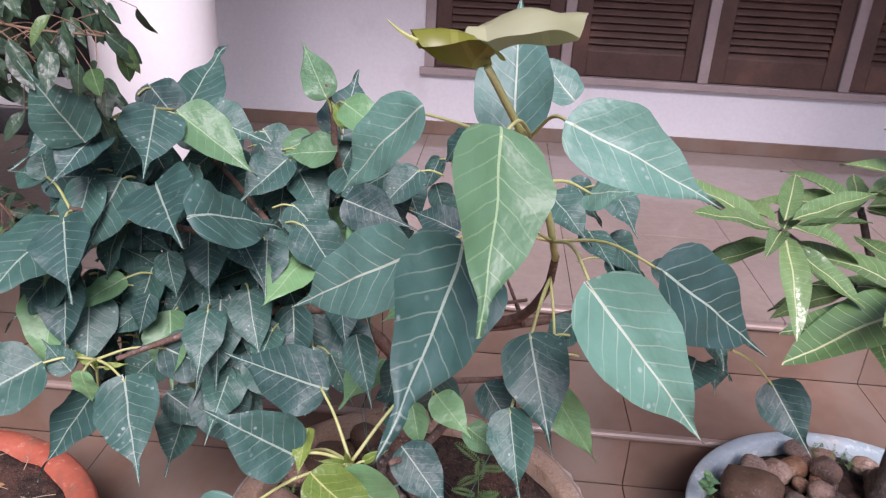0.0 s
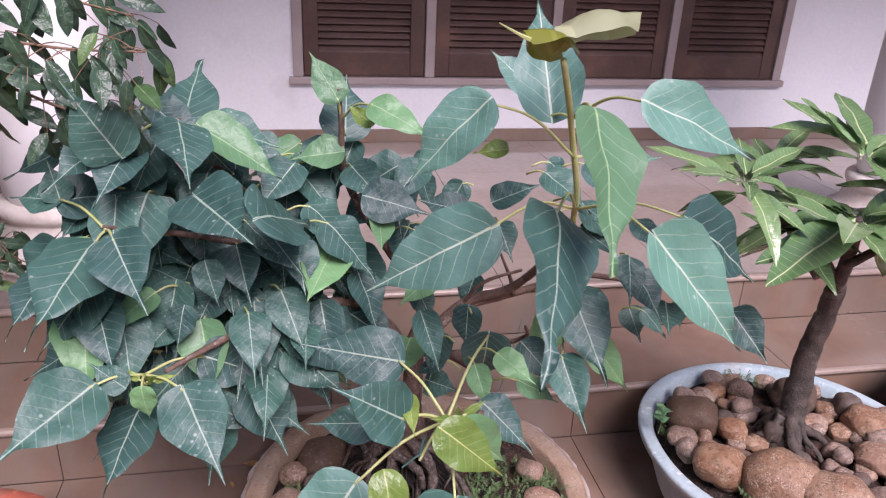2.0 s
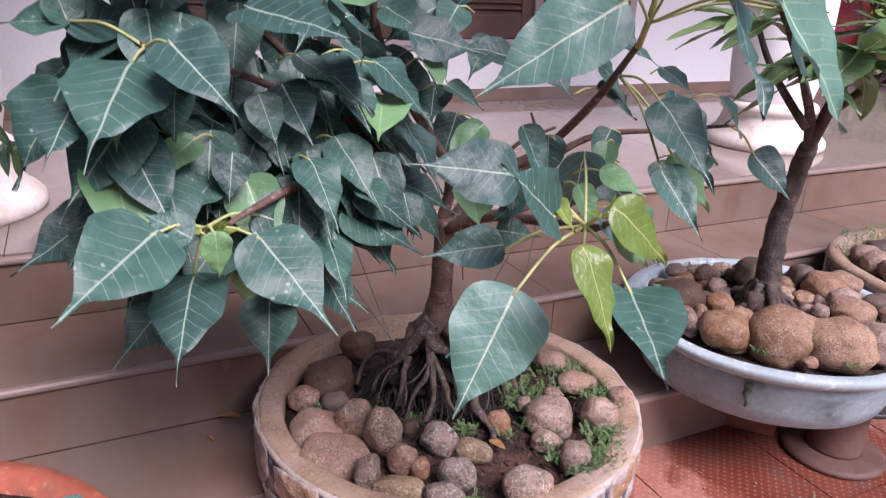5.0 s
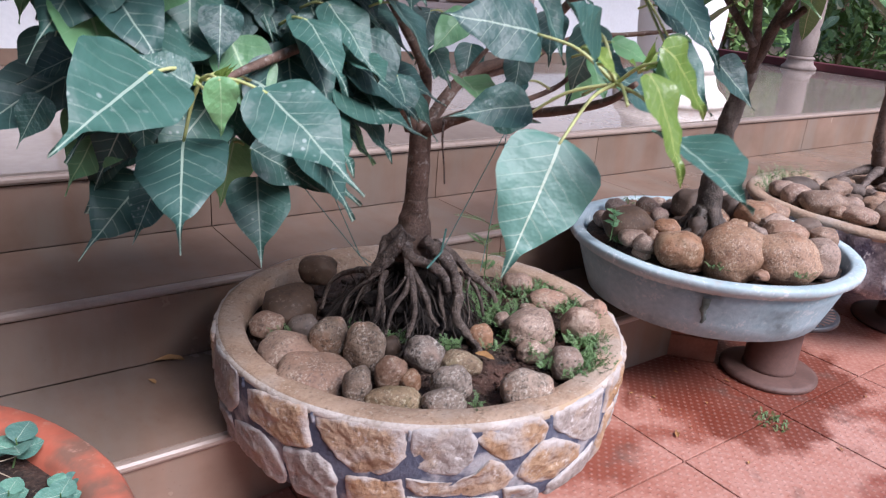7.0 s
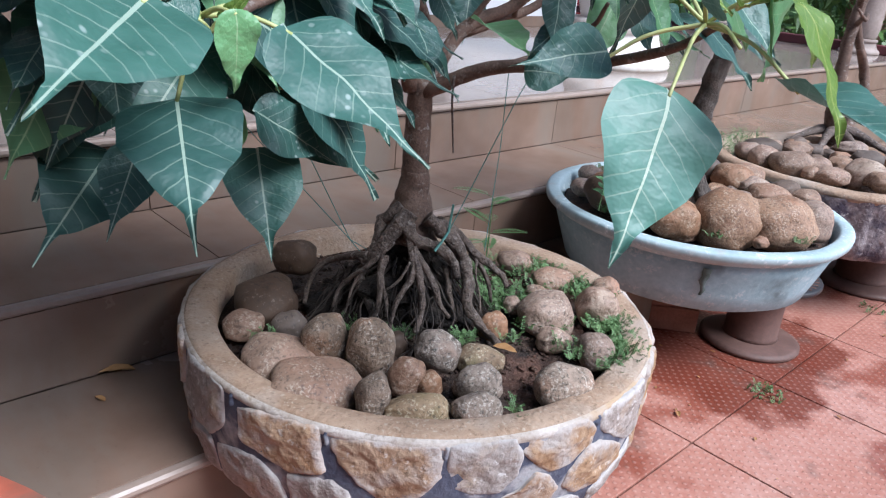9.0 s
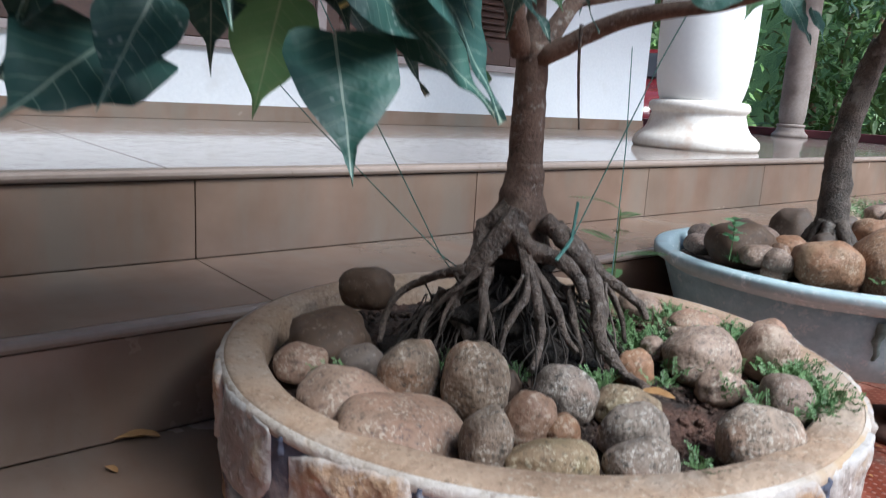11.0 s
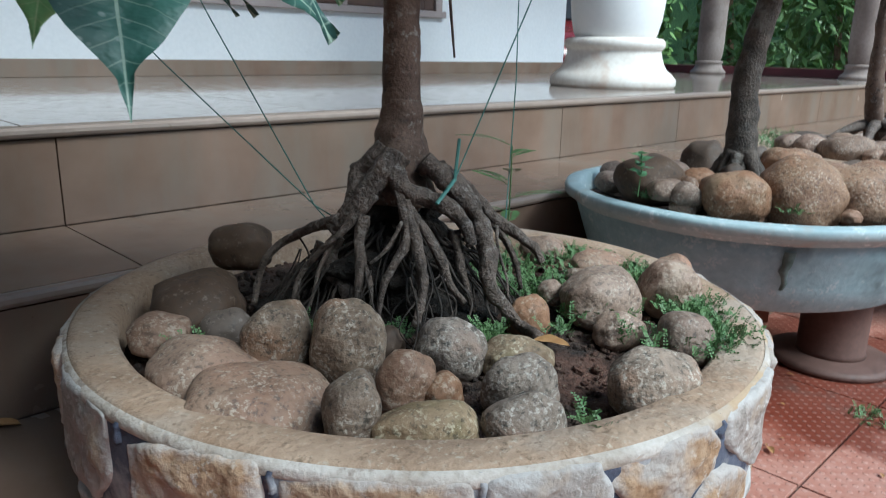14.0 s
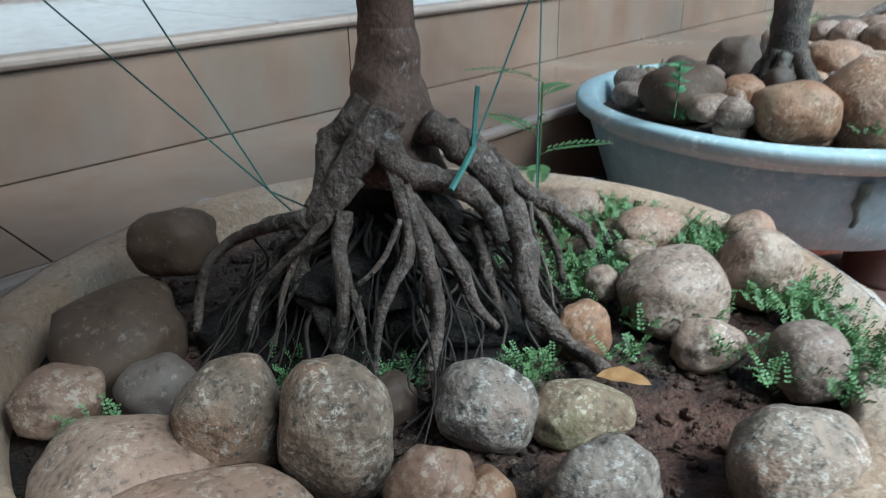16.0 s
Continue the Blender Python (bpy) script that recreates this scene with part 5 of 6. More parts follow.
leaf(0.549, -0.750, 0.830, 0.550, -0.780, 0.779, "d", 1.20)
leaf(0.124, -0.800, 1.080, 0.205, -0.817, 1.121, "d", 1.00)
leaf(0.124, -0.850, 1.189, 0.070, -0.834, 1.181, "y", 1.10)
leaf(0.082, -0.750, 1.041, -0.009, -0.717, 1.066, "d", 1.10)
leaf(-0.276, -0.949, 1.117, -0.178, -0.790, 1.062, "d", 1.00)
leaf(-0.374, -0.850, 1.003, -0.355, -0.884, 0.932, "d", 1.10)
leaf(-0.334, -0.800, 0.924, -0.322, -0.828, 0.871, "d", 1.30)
leaf(-0.415, -0.850, 0.923, -0.431, -0.887, 0.860, "d", 1.20)
leaf(-0.187, -0.800, 0.891, -0.169, -0.869, 0.778, "d", 1.00)
leaf(-0.375, -0.800, 0.802, -0.406, -0.838, 0.746, "d", 1.10)
leaf(-0.122, -0.700, 0.821, -0.221, -0.689, 0.823, "m", 1.00)
leaf(0.034, -0.750, 0.922, -0.044, -0.763, 0.861, "m", 1.00)

# hidden depth of the crown: leaves behind those placed one by one
fill = random.Random(21)


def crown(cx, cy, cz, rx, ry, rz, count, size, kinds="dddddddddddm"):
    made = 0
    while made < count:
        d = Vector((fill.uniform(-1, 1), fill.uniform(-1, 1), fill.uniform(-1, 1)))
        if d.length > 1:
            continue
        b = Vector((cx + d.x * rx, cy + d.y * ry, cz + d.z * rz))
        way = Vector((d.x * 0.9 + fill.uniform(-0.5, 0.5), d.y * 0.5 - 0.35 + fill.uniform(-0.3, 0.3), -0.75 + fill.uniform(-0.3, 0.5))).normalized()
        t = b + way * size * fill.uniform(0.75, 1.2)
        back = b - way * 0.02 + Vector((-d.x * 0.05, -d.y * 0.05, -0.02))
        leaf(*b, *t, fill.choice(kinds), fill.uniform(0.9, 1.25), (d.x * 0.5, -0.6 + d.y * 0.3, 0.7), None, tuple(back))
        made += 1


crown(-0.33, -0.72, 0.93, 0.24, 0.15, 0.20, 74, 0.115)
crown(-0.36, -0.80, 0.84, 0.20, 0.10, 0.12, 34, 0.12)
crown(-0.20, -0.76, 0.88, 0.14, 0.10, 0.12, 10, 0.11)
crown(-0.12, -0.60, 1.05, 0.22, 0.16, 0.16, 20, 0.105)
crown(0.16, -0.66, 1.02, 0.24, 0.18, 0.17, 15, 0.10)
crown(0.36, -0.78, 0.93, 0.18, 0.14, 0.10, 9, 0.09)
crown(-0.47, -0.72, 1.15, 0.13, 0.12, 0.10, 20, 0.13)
# unseen leaves at the back, added to shade the steps on the left
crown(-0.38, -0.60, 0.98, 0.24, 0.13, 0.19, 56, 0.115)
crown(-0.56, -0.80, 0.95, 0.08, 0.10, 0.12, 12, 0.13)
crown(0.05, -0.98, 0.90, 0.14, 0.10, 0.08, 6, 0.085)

# ---- stones one by one ----
stone(-0.187, -0.546, 0.349, 0.055, 0.068, 0.040, -33, 5, STONE_DARK, 0)
stone(-0.257, -0.595, 0.348, 0.032, 0.032, 0.022, -28, 5, STONE_WARM, 1)
stone(-0.265, -0.712, 0.348, 0.054, 0.052, 0.028, -28, 5, STONE, 5)
stone(-0.258, -0.806, 0.344, 0.068, 0.053, 0.029, -30, 5, STONE, 6)
stone(-0.197, -0.731, 0.365, 0.037, 0.031, 0.042, -26, 5, STONE_GREY, 3)
stone(-0.164, -0.800, 0.371, 0.037, 0.037, 0.051, -28, 4, STONE_GREY, 4)
stone(-0.228, -0.888, 0.359, 0.025, 0.031, 0.040, -30, 14, STONE_GREY, 0)
stone(-0.157, -0.872, 0.358, 0.027, 0.021, 0.032, -27, 5, STONE_WARM, 1)
stone(-0.189, -0.935, 0.350, 0.048, 0.021, 0.023, -32, 5, STONE_MOSS, 3)
stone(-0.067, -0.841, 0.356, 0.037, 0.033, 0.031, -27, 12, STONE_GREY, 4)
stone(-0.022, -0.889, 0.349, 0.037, 0.026, 0.022, -30, 5, STONE_MOSS, 5)
stone(-0.082, -0.943, 0.357, 0.034, 0.024, 0.032, -32, 5, STONE_GREY, 2)
stone(-0.127, -0.985, 0.353, 0.037, 0.022, 0.026, -30, -10, STONE_GREY, 0)
stone(0.014, -1.017, 0.356, 0.044, 0.035, 0.032, -28, 5, STONE_GREY, 1)
stone(0.161, -0.863, 0.361, 0.051, 0.042, 0.040, -27, 5, STONE, 3)
stone(0.255, -0.901, 0.362, 0.038, 0.034, 0.041, -26, 18, STONE_WARM, 4)
stone(0.122, -0.915, 0.348, 0.030, 0.023, 0.021, -29, 5, STONE, 5)
stone(0.140, -0.987, 0.354, 0.032, 0.028, 0.029, -27, 5, STONE, 6)
stone(0.064, -0.833, 0.355, 0.024, 0.021, 0.028, -29, 5, STONE_WARM, 2)
stone(-0.098, -0.779, 0.348, 0.020, 0.019, 0.022, -28, 5, STONE_DARK, 0)
stone(-0.205, -0.647, 0.352, 0.029, 0.026, 0.027, -28, 5, STONE_DARK, 2)
stone(-0.131, -0.893, 0.348, 0.019, 0.019, 0.021, -28, 5, STONE_WARM, 2)
stone(-0.109, -0.511, 0.400, 0.042, 0.037, 0.031, -60, 0, STONE_DARK, 0)
stone(0.292, -0.674, 0.360, 0.037, 0.030, 0.022, -60, 0, STONE, 0)
stone(0.290, -0.772, 0.360, 0.042, 0.031, 0.019, -25, 12, STONE, 1)
stone(0.343, -0.857, 0.360, 0.026, 0.025, 0.024, -40, -10, STONE, 2)
stone(0.140, -0.805, 0.360, 0.016, 0.017, 0.016, -15, 6, STONE, 3)
stone(0.217, -0.795, 0.360, 0.023, 0.019, 0.014, -50, 0, STONE_GREY, 4)
stone(0.678, -0.780, 0.402, 0.065, 0.057, 0.047, -60, 0, STONE_WARM, 0, BLUE_GROUP, BLUE_LABEL)
stone(0.828, -0.840, 0.402, 0.087, 0.080, 0.071, -25, 12, STONE, 1, BLUE_GROUP, BLUE_LABEL)
stone(0.917, -0.915, 0.402, 0.085, 0.076, 0.065, -40, -10, STONE, 2, BLUE_GROUP, BLUE_LABEL)
stone(1.007, -0.964, 0.402, 0.048, 0.049, 0.049, -15, 6, STONE, 3, BLUE_GROUP, BLUE_LABEL)
stone(1.192, -0.669, 0.402, 0.060, 0.053, 0.044, -50, 0, STONE_WARM, 4, BLUE_GROUP, BLUE_LABEL)
stone(0.625, -0.700, 0.402, 0.028, 0.025, 0.021, -60, 12, STONE, 5, BLUE_GROUP, BLUE_LABEL)
stone(0.604, -0.649, 0.402, 0.039, 0.031, 0.021, -25, -10, STONE, 6, BLUE_GROUP, BLUE_LABEL)
stone(0.753, -0.577, 0.402, 0.072, 0.062, 0.050, -40, 6, STONE_DARK, 0, BLUE_GROUP, BLUE_LABEL)
stone(0.908, -0.552, 0.402, 0.027, 0.025, 0.022, -15, 0, STONE, 1, BLUE_GROUP, BLUE_LABEL)
stone(0.830, -0.643, 0.402, 0.036, 0.033, 0.028, -50, 12, STONE_WARM, 2, BLUE_GROUP, BLUE_LABEL)
stone(1.077, -0.528, 0.402, 0.054, 0.055, 0.054, -60, -10, STONE_DARK, 3, BLUE_GROUP, BLUE_LABEL)
stone(1.125, -0.804, 0.402, 0.062, 0.047, 0.031, -25, 6, STONE_WARM, 4, BLUE_GROUP, BLUE_LABEL)
stone(1.193, -0.728, 0.402, 0.045, 0.034, 0.022, -40, 0, STONE, 5, BLUE_GROUP, BLUE_LABEL)
stone(0.739, -0.669, 0.402, 0.018, 0.020, 0.021, -15, 12, STONE, 6, BLUE_GROUP, BLUE_LABEL)
stone(0.927, -0.666, 0.402, 0.025, 0.027, 0.029, -50, -10, STONE_DARK, 0, BLUE_GROUP, BLUE_LABEL)
stone(1.350, -0.671, 0.402, 0.050, 0.043, 0.035, -60, 6, STONE, 1, BLUE_GROUP, BLUE_LABEL)
stone(1.244, -0.800, 0.402, 0.043, 0.035, 0.025, -25, 0, STONE_DARK, 2, BLUE_GROUP, BLUE_LABEL)
stone(1.213, -0.891, 0.402, 0.039, 0.032, 0.025, -40, 12, STONE, 3, BLUE_GROUP, BLUE_LABEL)
stone(1.194, -0.596, 0.402, 0.037, 0.040, 0.041, -15, -10, STONE_DARK, 4, BLUE_GROUP, BLUE_LABEL)
stone(0.949, -0.479, 0.402, 0.035, 0.031, 0.026, -50, 6, STONE, 5, BLUE_GROUP, BLUE_LABEL)
stone(1.042, -0.777, 0.402, 0.023, 0.020, 0.017, -60, 0, STONE, 6, BLUE_GROUP, BLUE_LABEL)
stone(1.430, -0.706, 0.415, 0.075, 0.060, 0.043, -60, 0, STONE, 0, LOG_GROUP, LOG_LABEL)
stone(1.448, -0.598, 0.415, 0.051, 0.044, 0.036, -25, 12, STONE_WARM, 1, LOG_GROUP, LOG_LABEL)
stone(1.540, -0.758, 0.415, 0.045, 0.037, 0.029, -40, -10, STONE, 2, LOG_GROUP, LOG_LABEL)
stone(1.641, -0.792, 0.415, 0.046, 0.038, 0.027, -15, 6, STONE, 3, LOG_GROUP, LOG_LABEL)
stone(1.389, -0.849, 0.415, 0.053, 0.041, 0.027, -50, 0, STONE, 4, LOG_GROUP, LOG_LABEL)
stone(1.561, -0.897, 0.415, 0.069, 0.060, 0.048, -60, 12, STONE_WARM, 5, LOG_GROUP, LOG_LABEL)
stone(1.476, -0.516, 0.415, 0.046, 0.038, 0.029, -25, -10, STONE, 6, LOG_GROUP, LOG_LABEL)
stone(1.628, -0.552, 0.415, 0.065, 0.049, 0.030, -40, 6, STONE_DARK, 0, LOG_GROUP, LOG_LABEL)
stone(1.719, -0.624, 0.415, 0.057, 0.043, 0.027, -15, 0, STONE, 1, LOG_GROUP, LOG_LABEL)
stone(1.833, -0.811, 0.415, 0.054, 0.041, 0.027, -50, 12, STONE_DARK, 2, LOG_GROUP, LOG_LABEL)
stone(1.952, -0.712, 0.415, 0.057, 0.041, 0.024, -60, -10, STONE, 3, LOG_GROUP, LOG_LABEL)
stone(1.499, -0.973, 0.415, 0.051, 0.044, 0.035, -25, 6, STONE, 4, LOG_GROUP, LOG_LABEL)
stone(1.394, -0.791, 0.415, 0.031, 0.025, 0.019, -40, 0, STONE, 5, LOG_GROUP, LOG_LABEL)
stone(1.784, -0.928, 0.415, 0.065, 0.056, 0.044, -15, 12, STONE, 6, LOG_GROUP, LOG_LABEL)
stone(1.544, -1.052, 0.415, 0.059, 0.052, 0.043, -50, -10, STONE, 0, LOG_GROUP, LOG_LABEL)
stone(1.972, -0.949, 0.415, 0.058, 0.047, 0.035, -60, 6, STONE_DARK, 1, LOG_GROUP, LOG_LABEL)

# small pebbles filling the trays between the large stones
pebble = random.Random(4)
for k in range(95):
    a, q = pebble.uniform(0, 6.283), 0.30 * math.sqrt(pebble.uniform(0.05, 1))
    s = pebble.uniform(0.016, 0.031)
    stone(BX + q * math.cos(a), BY + q * math.sin(a), 0.372 + pebble.uniform(0, 0.008), s * 1.2, s, s * 0.8, pebble.uniform(0, 180), 0, pebble.choice((STONE, STONE_WARM, STONE, STONE_DARK)), k, BLUE_GROUP, BLUE_LABEL)
for k in range(46):
    a, q = pebble.uniform(0, 6.283), 0.32 * math.sqrt(pebble.uniform(0.05, 1))
    s = pebble.uniform(0.016, 0.032)
    stone(TX + q * math.cos(a), TY + q * math.sin(a), 0.39 + pebble.uniform(0, 0.01), s * 1.2, s, s * 0.8, pebble.uniform(0, 180), 0, pebble.choice((STONE, STONE_WARM, STONE, STONE_DARK)), k, LOG_GROUP, LOG_LABEL)


# ---- mango in the blue tray ----
def bonsai(name, x, y, z, label):
    t = tagged(empty(name, x, y, z), label, "tree")
    return t, Matrix.Translation((-x, -y, -z))


mango, mback = bonsai("mango_bonsai", 0.97, -0.66, 0.37, "young mango tree with a dark stout trunk and long glossy leaves")
limb([(0.971, -0.659, 0.41), (0.975, -0.655, 0.45), (0.981, -0.648, 0.53), (0.985, -0.645, 0.60), (0.985, -0.665, 0.72), (0.965, -0.70, 0.82)], 0.036, 0.021, "trunk", DARKBARK, 0.22, mango, mback, 18)
part("root_crown", lathe([(0.064, -0.01), (0.054, 0.012), (0.047, 0.03), (0.040, 0.05), (0.034, 0.072), (0.022, 0.09)], 32, 0.16, 5), DARKBARK, mango, "flared gnarled foot of the trunk", True)
foot = random.Random(31)
for k in range(13):
    a = 0.3 + 0.48 * k + foot.uniform(-0.15, 0.15)
    reach, bend, top = foot.uniform(0.07, 0.12), foot.uniform(-0.5, 0.5), foot.uniform(0.415, 0.455)
    limb([(0.97 + 0.026 * math.cos(a), -0.66 + 0.026 * math.sin(a), top), (0.97 + 0.050 * math.cos(a + 0.2 * bend), -0.66 + 0.050 * math.sin(a + 0.2 * bend), 0.405), (0.97 + reach * 0.75 * math.cos(a + 0.6 * bend), -0.66 + reach * 0.75 * math.sin(a + 0.6 * bend), 0.388), (0.97 + reach * math.cos(a + bend), -0.66 + reach * math.sin(a + bend), 0.355)], foot.uniform(0.009, 0.016), foot.uniform(0.004, 0.007), "root", DARKBARK, 0.5, mango, mback, 10)
limb([(0.965, -0.70, 0.815), (0.90, -0.78, 0.93), (0.83, -0.86, 1.02), (0.785, -0.905, 1.065)], 0.017, 0.008, "branch", DARKBARK, 0.2, mango, mback)
limb([(0.965, -0.70, 0.815), (0.86, -0.76, 0.92), (0.68, -0.85, 1.04), (0.54, -0.905, 1.14)], 0.013, 0.006, "branch", DARKBARK, 0.2, mango, mback)
limb([(0.85, -0.77, 0.88), (0.80, -0.70, 0.99), (0.76, -0.66, 1.10)], 0.010, 0.006, "branch", DARKBARK, 0.2, mango, mback)
limb([(0.86, -0.82, 0.93), (0.96, -0.86, 1.02), (1.02, -0.88, 1.10)], 0.010, 0.006, "branch", DARKBARK, 0.2, mango, mback)
mr = random.Random(8)


def rosette(host, back, shapes, x, y, z, count, size, lift=0.25, spread=1.0):
    """A whorl of leaves round the end of a twig."""
    for k in range(count):
        a = 2 * math.pi * (k * 0.382 + mr.uniform(-0.06, 0.06))
        s = lift + mr.uniform(-0.55, 0.55)
        d = Vector((math.cos(a) * spread, math.sin(a) * spread, s)).normalized()
        b = Vector((x, y, z)) + d * 0.012 + Vector((0, 0, mr.uniform(-0.025, 0.01)))
        tip = b + d * size * mr.uniform(0.65, 1.15)
        placed("leaf", mr.choice(shapes), host, back @ leaf_pose(b, tip, (d.x * -0.4, d.y * -0.4 - 0.3, 1.0), mr.uniform(0.85, 1.15)))


rosette(mango, mback, MANGO_SHAPES, 0.785, -0.906, 1.065, 20, 0.255, -0.05)
rosette(mango, mback, MANGO_SHAPES, 0.54, -0.906, 1.143, 13, 0.15, 0.0)
rosette(mango, mback, MANGO_SHAPES, 0.76, -0.66, 1.11, 11, 0.16, 0.1)
rosette(mango, mback, MANGO_SHAPES, 1.02, -0.88, 1.11, 17, 0.20, 0.0)
rosette(mango, mback, MANGO_SHAPES, 0.69, -0.845, 1.03, 9, 0.14, -0.1)
rosette(mango, mback, MANGO_SHAPES, 0.86, -0.80, 1.16, 12, 0.18, 0.3)

# ---- gnarled fig in the log pot ----
old, oback = bonsai("gnarled_fig_bonsai", 2.08, -0.6, 0.40, "old fig bonsai with grey gnarled crossing trunks and roots")
limb([(2.09, -0.6, 0.40), (2.03, -0.6, 0.5), (1.995, -0.6, 0.60), (1.985, -0.6, 0.77), (2.02, -0.6, 0.90), (2.1, -0.62, 1.1)], 0.030, 0.014, "trunk", BARK, 0.3, old, oback, 12)
limb([(2.10, -0.62, 0.40), (2.22, -0.62, 0.55), (2.20, -0.6, 0.66), (2.08, -0.6, 0.75), (2.0, -0.6, 0.85), (1.85, -0.65, 1.0)], 0.022, 0.009, "trunk", BARK, 0.3, old, oback, 12)
limb([(2.0, -0.6, 0.80), (1.9, -0.66, 0.84), (1.78, -0.7, 0.83), (1.7, -0.7, 0.86)], 0.009, 0.004, "branch", BARK, 0.3, old, oback)
for k, (dx, dy) in enumerate(((-0.25, -0.05), (-0.16, -0.16), (0.0, -0.2), (0.15, -0.1), (-0.2, 0.08), (0.12, 0.1))):
    limb([(2.08, -0.6, 0.45), (2.08 + dx * 0.5, -0.6 + dy * 0.5, 0.435), (2.08 + dx, -0.6 + dy, 0.40)], 0.022, 0.008, "root", ROOT, 0.35, old, oback)
for k in range(46):
    b = Vector((mr.uniform(1.65, 2.35), mr.uniform(-0.85, -0.4), mr.uniform(0.92, 1.25)))
    d = Vector((mr.uniform(-1, 1), mr.uniform(-1, 0.5), mr.uniform(-0.9, 0.3))).normalized() * 0.07
    placed("leaf", mr.choice(FICUS_SHAPES), old, oback @ leaf_pose(b, b + d, (0, -0.5, 1), 1.3))

# ---- weeping fig reaching in from beside the steps ----
fig, fback = bonsai("weeping_fig", -1.62, -0.72, 0.0, "weeping fig with thin drooping branches and small dark leaves")
limb([(-1.62, -0.72, 0.0), (-1.6, -0.72, 0.6), (-1.5, -0.74, 1.2), (-1.3, -0.78, 1.5)], 0.03, 0.015, "trunk", BARK, 0.2, fig, fback)
fr = random.Random(31)


def spray(points, count, size, spread):
    """A drooping twig set with hanging leaves."""
    limb(points, 0.0042, 0.0014, "branch", TWIG, 0.1, fig, fback, 5)
    line = smooth_line(points, 10)
    for k in range(count):
        c = line[int(fr.uniform(0.25, 1) * (len(line) - 1))]
        b = c + Vector((fr.uniform(-1, 1), fr.uniform(-1, 1), fr.uniform(-1.0, 0.6))) * spread
        d = Vector((fr.uniform(-0.7, 0.9), fr.uniform(-0.6, 0.5), fr.uniform(-1.3, -0.1))).normalized()
        placed("leaf", fr.choice(FICUS_SHAPES * 10 + FICUS_PALE), fig, fback @ leaf_pose(b, b + d * size * fr.uniform(0.7, 1.2), (fr.uniform(-0.6, 0.6), -0.9, 0.5), fr.uniform(0.9, 1.3)))
        tw = part("twig", tube([c, (b + c) / 2 + Vector((0, 0, 0.005)), b], 0.001, 0.0007, 4, 2), TWIG, fig)
        tw.matrix_basis = fback


spray([(-1.3, -0.78, 1.5), (-1.0, -0.85, 1.46), (-0.68, -0.85, 1.37), (-0.55, -0.85, 1.345), (-0.43, -0.85, 1.34)], 60, 0.060, 0.05)
spray([(-1.3, -0.78, 1.5), (-0.95, -0.8, 1.42), (-0.66, -0.8, 1.29), (-0.53, -0.8, 1.235), (-0.46, -0.8, 1.25)], 56, 0.060, 0.05)
spray([(-1.3, -0.78, 1.5), (-0.9, -0.78, 1.48), (-0.60, -0.8, 1.42), (-0.45, -0.8, 1.385)], 44, 0.060, 0.045)
spray([(-1.3, -0.78, 1.5), (-1.0, -0.72, 1.3), (-0.80, -0.7, 1.06), (-0.74, -0.7, 0.99), (-0.71, -0.7, 0.945)], 50, 0.056, 0.04)
spray([(-1.35, -0.78, 1.45), (-1.1, -0.65, 1.4), (-0.85, -0.6, 1.35), (-0.70, -0.6, 1.25)], 48, 0.058, 0.065)
spray([(-1.35, -0.78, 1.45), (-1.1, -0.6, 1.5), (-0.85, -0.55, 1.5), (-0.65, -0.55, 1.42)], 48, 0.058, 0.065)

# unseen thick head of the same fig, added to shade the end of the steps
head = bmesh.new()
for k in range(5200):
    d = Vector((fr.uniform(-1, 1), fr.uniform(-1, 1), fr.uniform(-1, 1)))
    if d.length > 1:
        continue
    b = Vector((-1.62 + 0.80 * d.x, -0.65 + 0.85 * d.y, 1.85 + 0.80 * d.z))
    v = Vector((fr.uniform(-0.7, 0.7), fr.uniform(-0.7, 0.7), fr.uniform(-1.3, -0.1))).normalized()
    s = v.cross(Vector((fr.uniform(-1, 1), fr.uniform(-1, 1), fr.uniform(-1, 1)))).normalized()
    head.faces.new([head.verts.new(b + v * 0.09 * p + s * q) for p, q in ((0, 0), (0.3, 0.022), (0.6, 0.02), (1, 0), (0.6, -0.02), (0.3, -0.022))])
part("crown", head, FICUS, fig).matrix_basis = fback

# ---- small plants, litter ----
pr = random.Random(77)


def fern_clump(x, y, z, r, count, label="small feathery green weeds growing between the stones", name="fern_clump", height=0.024):
    bm = bmesh.new()
    for k in range(int(count * 3.0)):
        a, q = pr.uniform(0, 6.283), 1.25 * r * math.sqrt(pr.random())
        c = Vector((q * math.cos(a), q * math.sin(a), 0.0))
        d = Vector((pr.uniform(-1, 1), pr.uniform(-1, 1), pr.uniform(0.5, 1.5))).normalized()
        side = d.cross(Vector((0, 0, 1))).normalized()
        size = height * pr.uniform(0.6, 1.4)
        for i in range(8):
            s = (i + 1) / 8
            p = c + d * size * s - Vector((0, 0, 0.3 * size * s * s))
            for sg in (-1, 1):
                w = pr.uniform(0.0016, 0.0031) * (1 - 0.3 * s)
                out = (side * sg + d * pr.uniform(0.1, 0.7) + Vector((0, 0, pr.uniform(-0.2, 0.5)))).normalized()
                wide = out.cross(d).cross(out).normalized()
                bm.faces.new([bm.verts.new(p + out * w * e + wide * w * g) for e, g in ((0.1, 0), (0.55, 0.42), (1.1, 0.38), (1.45, 0), (1.1, -0.38), (0.55, -0.42))])
    ob = part(name, bm, FERN, None)
    ob.location = (x, y, z)
    return tagged(ob, label, "plant", "weeds in the pots")


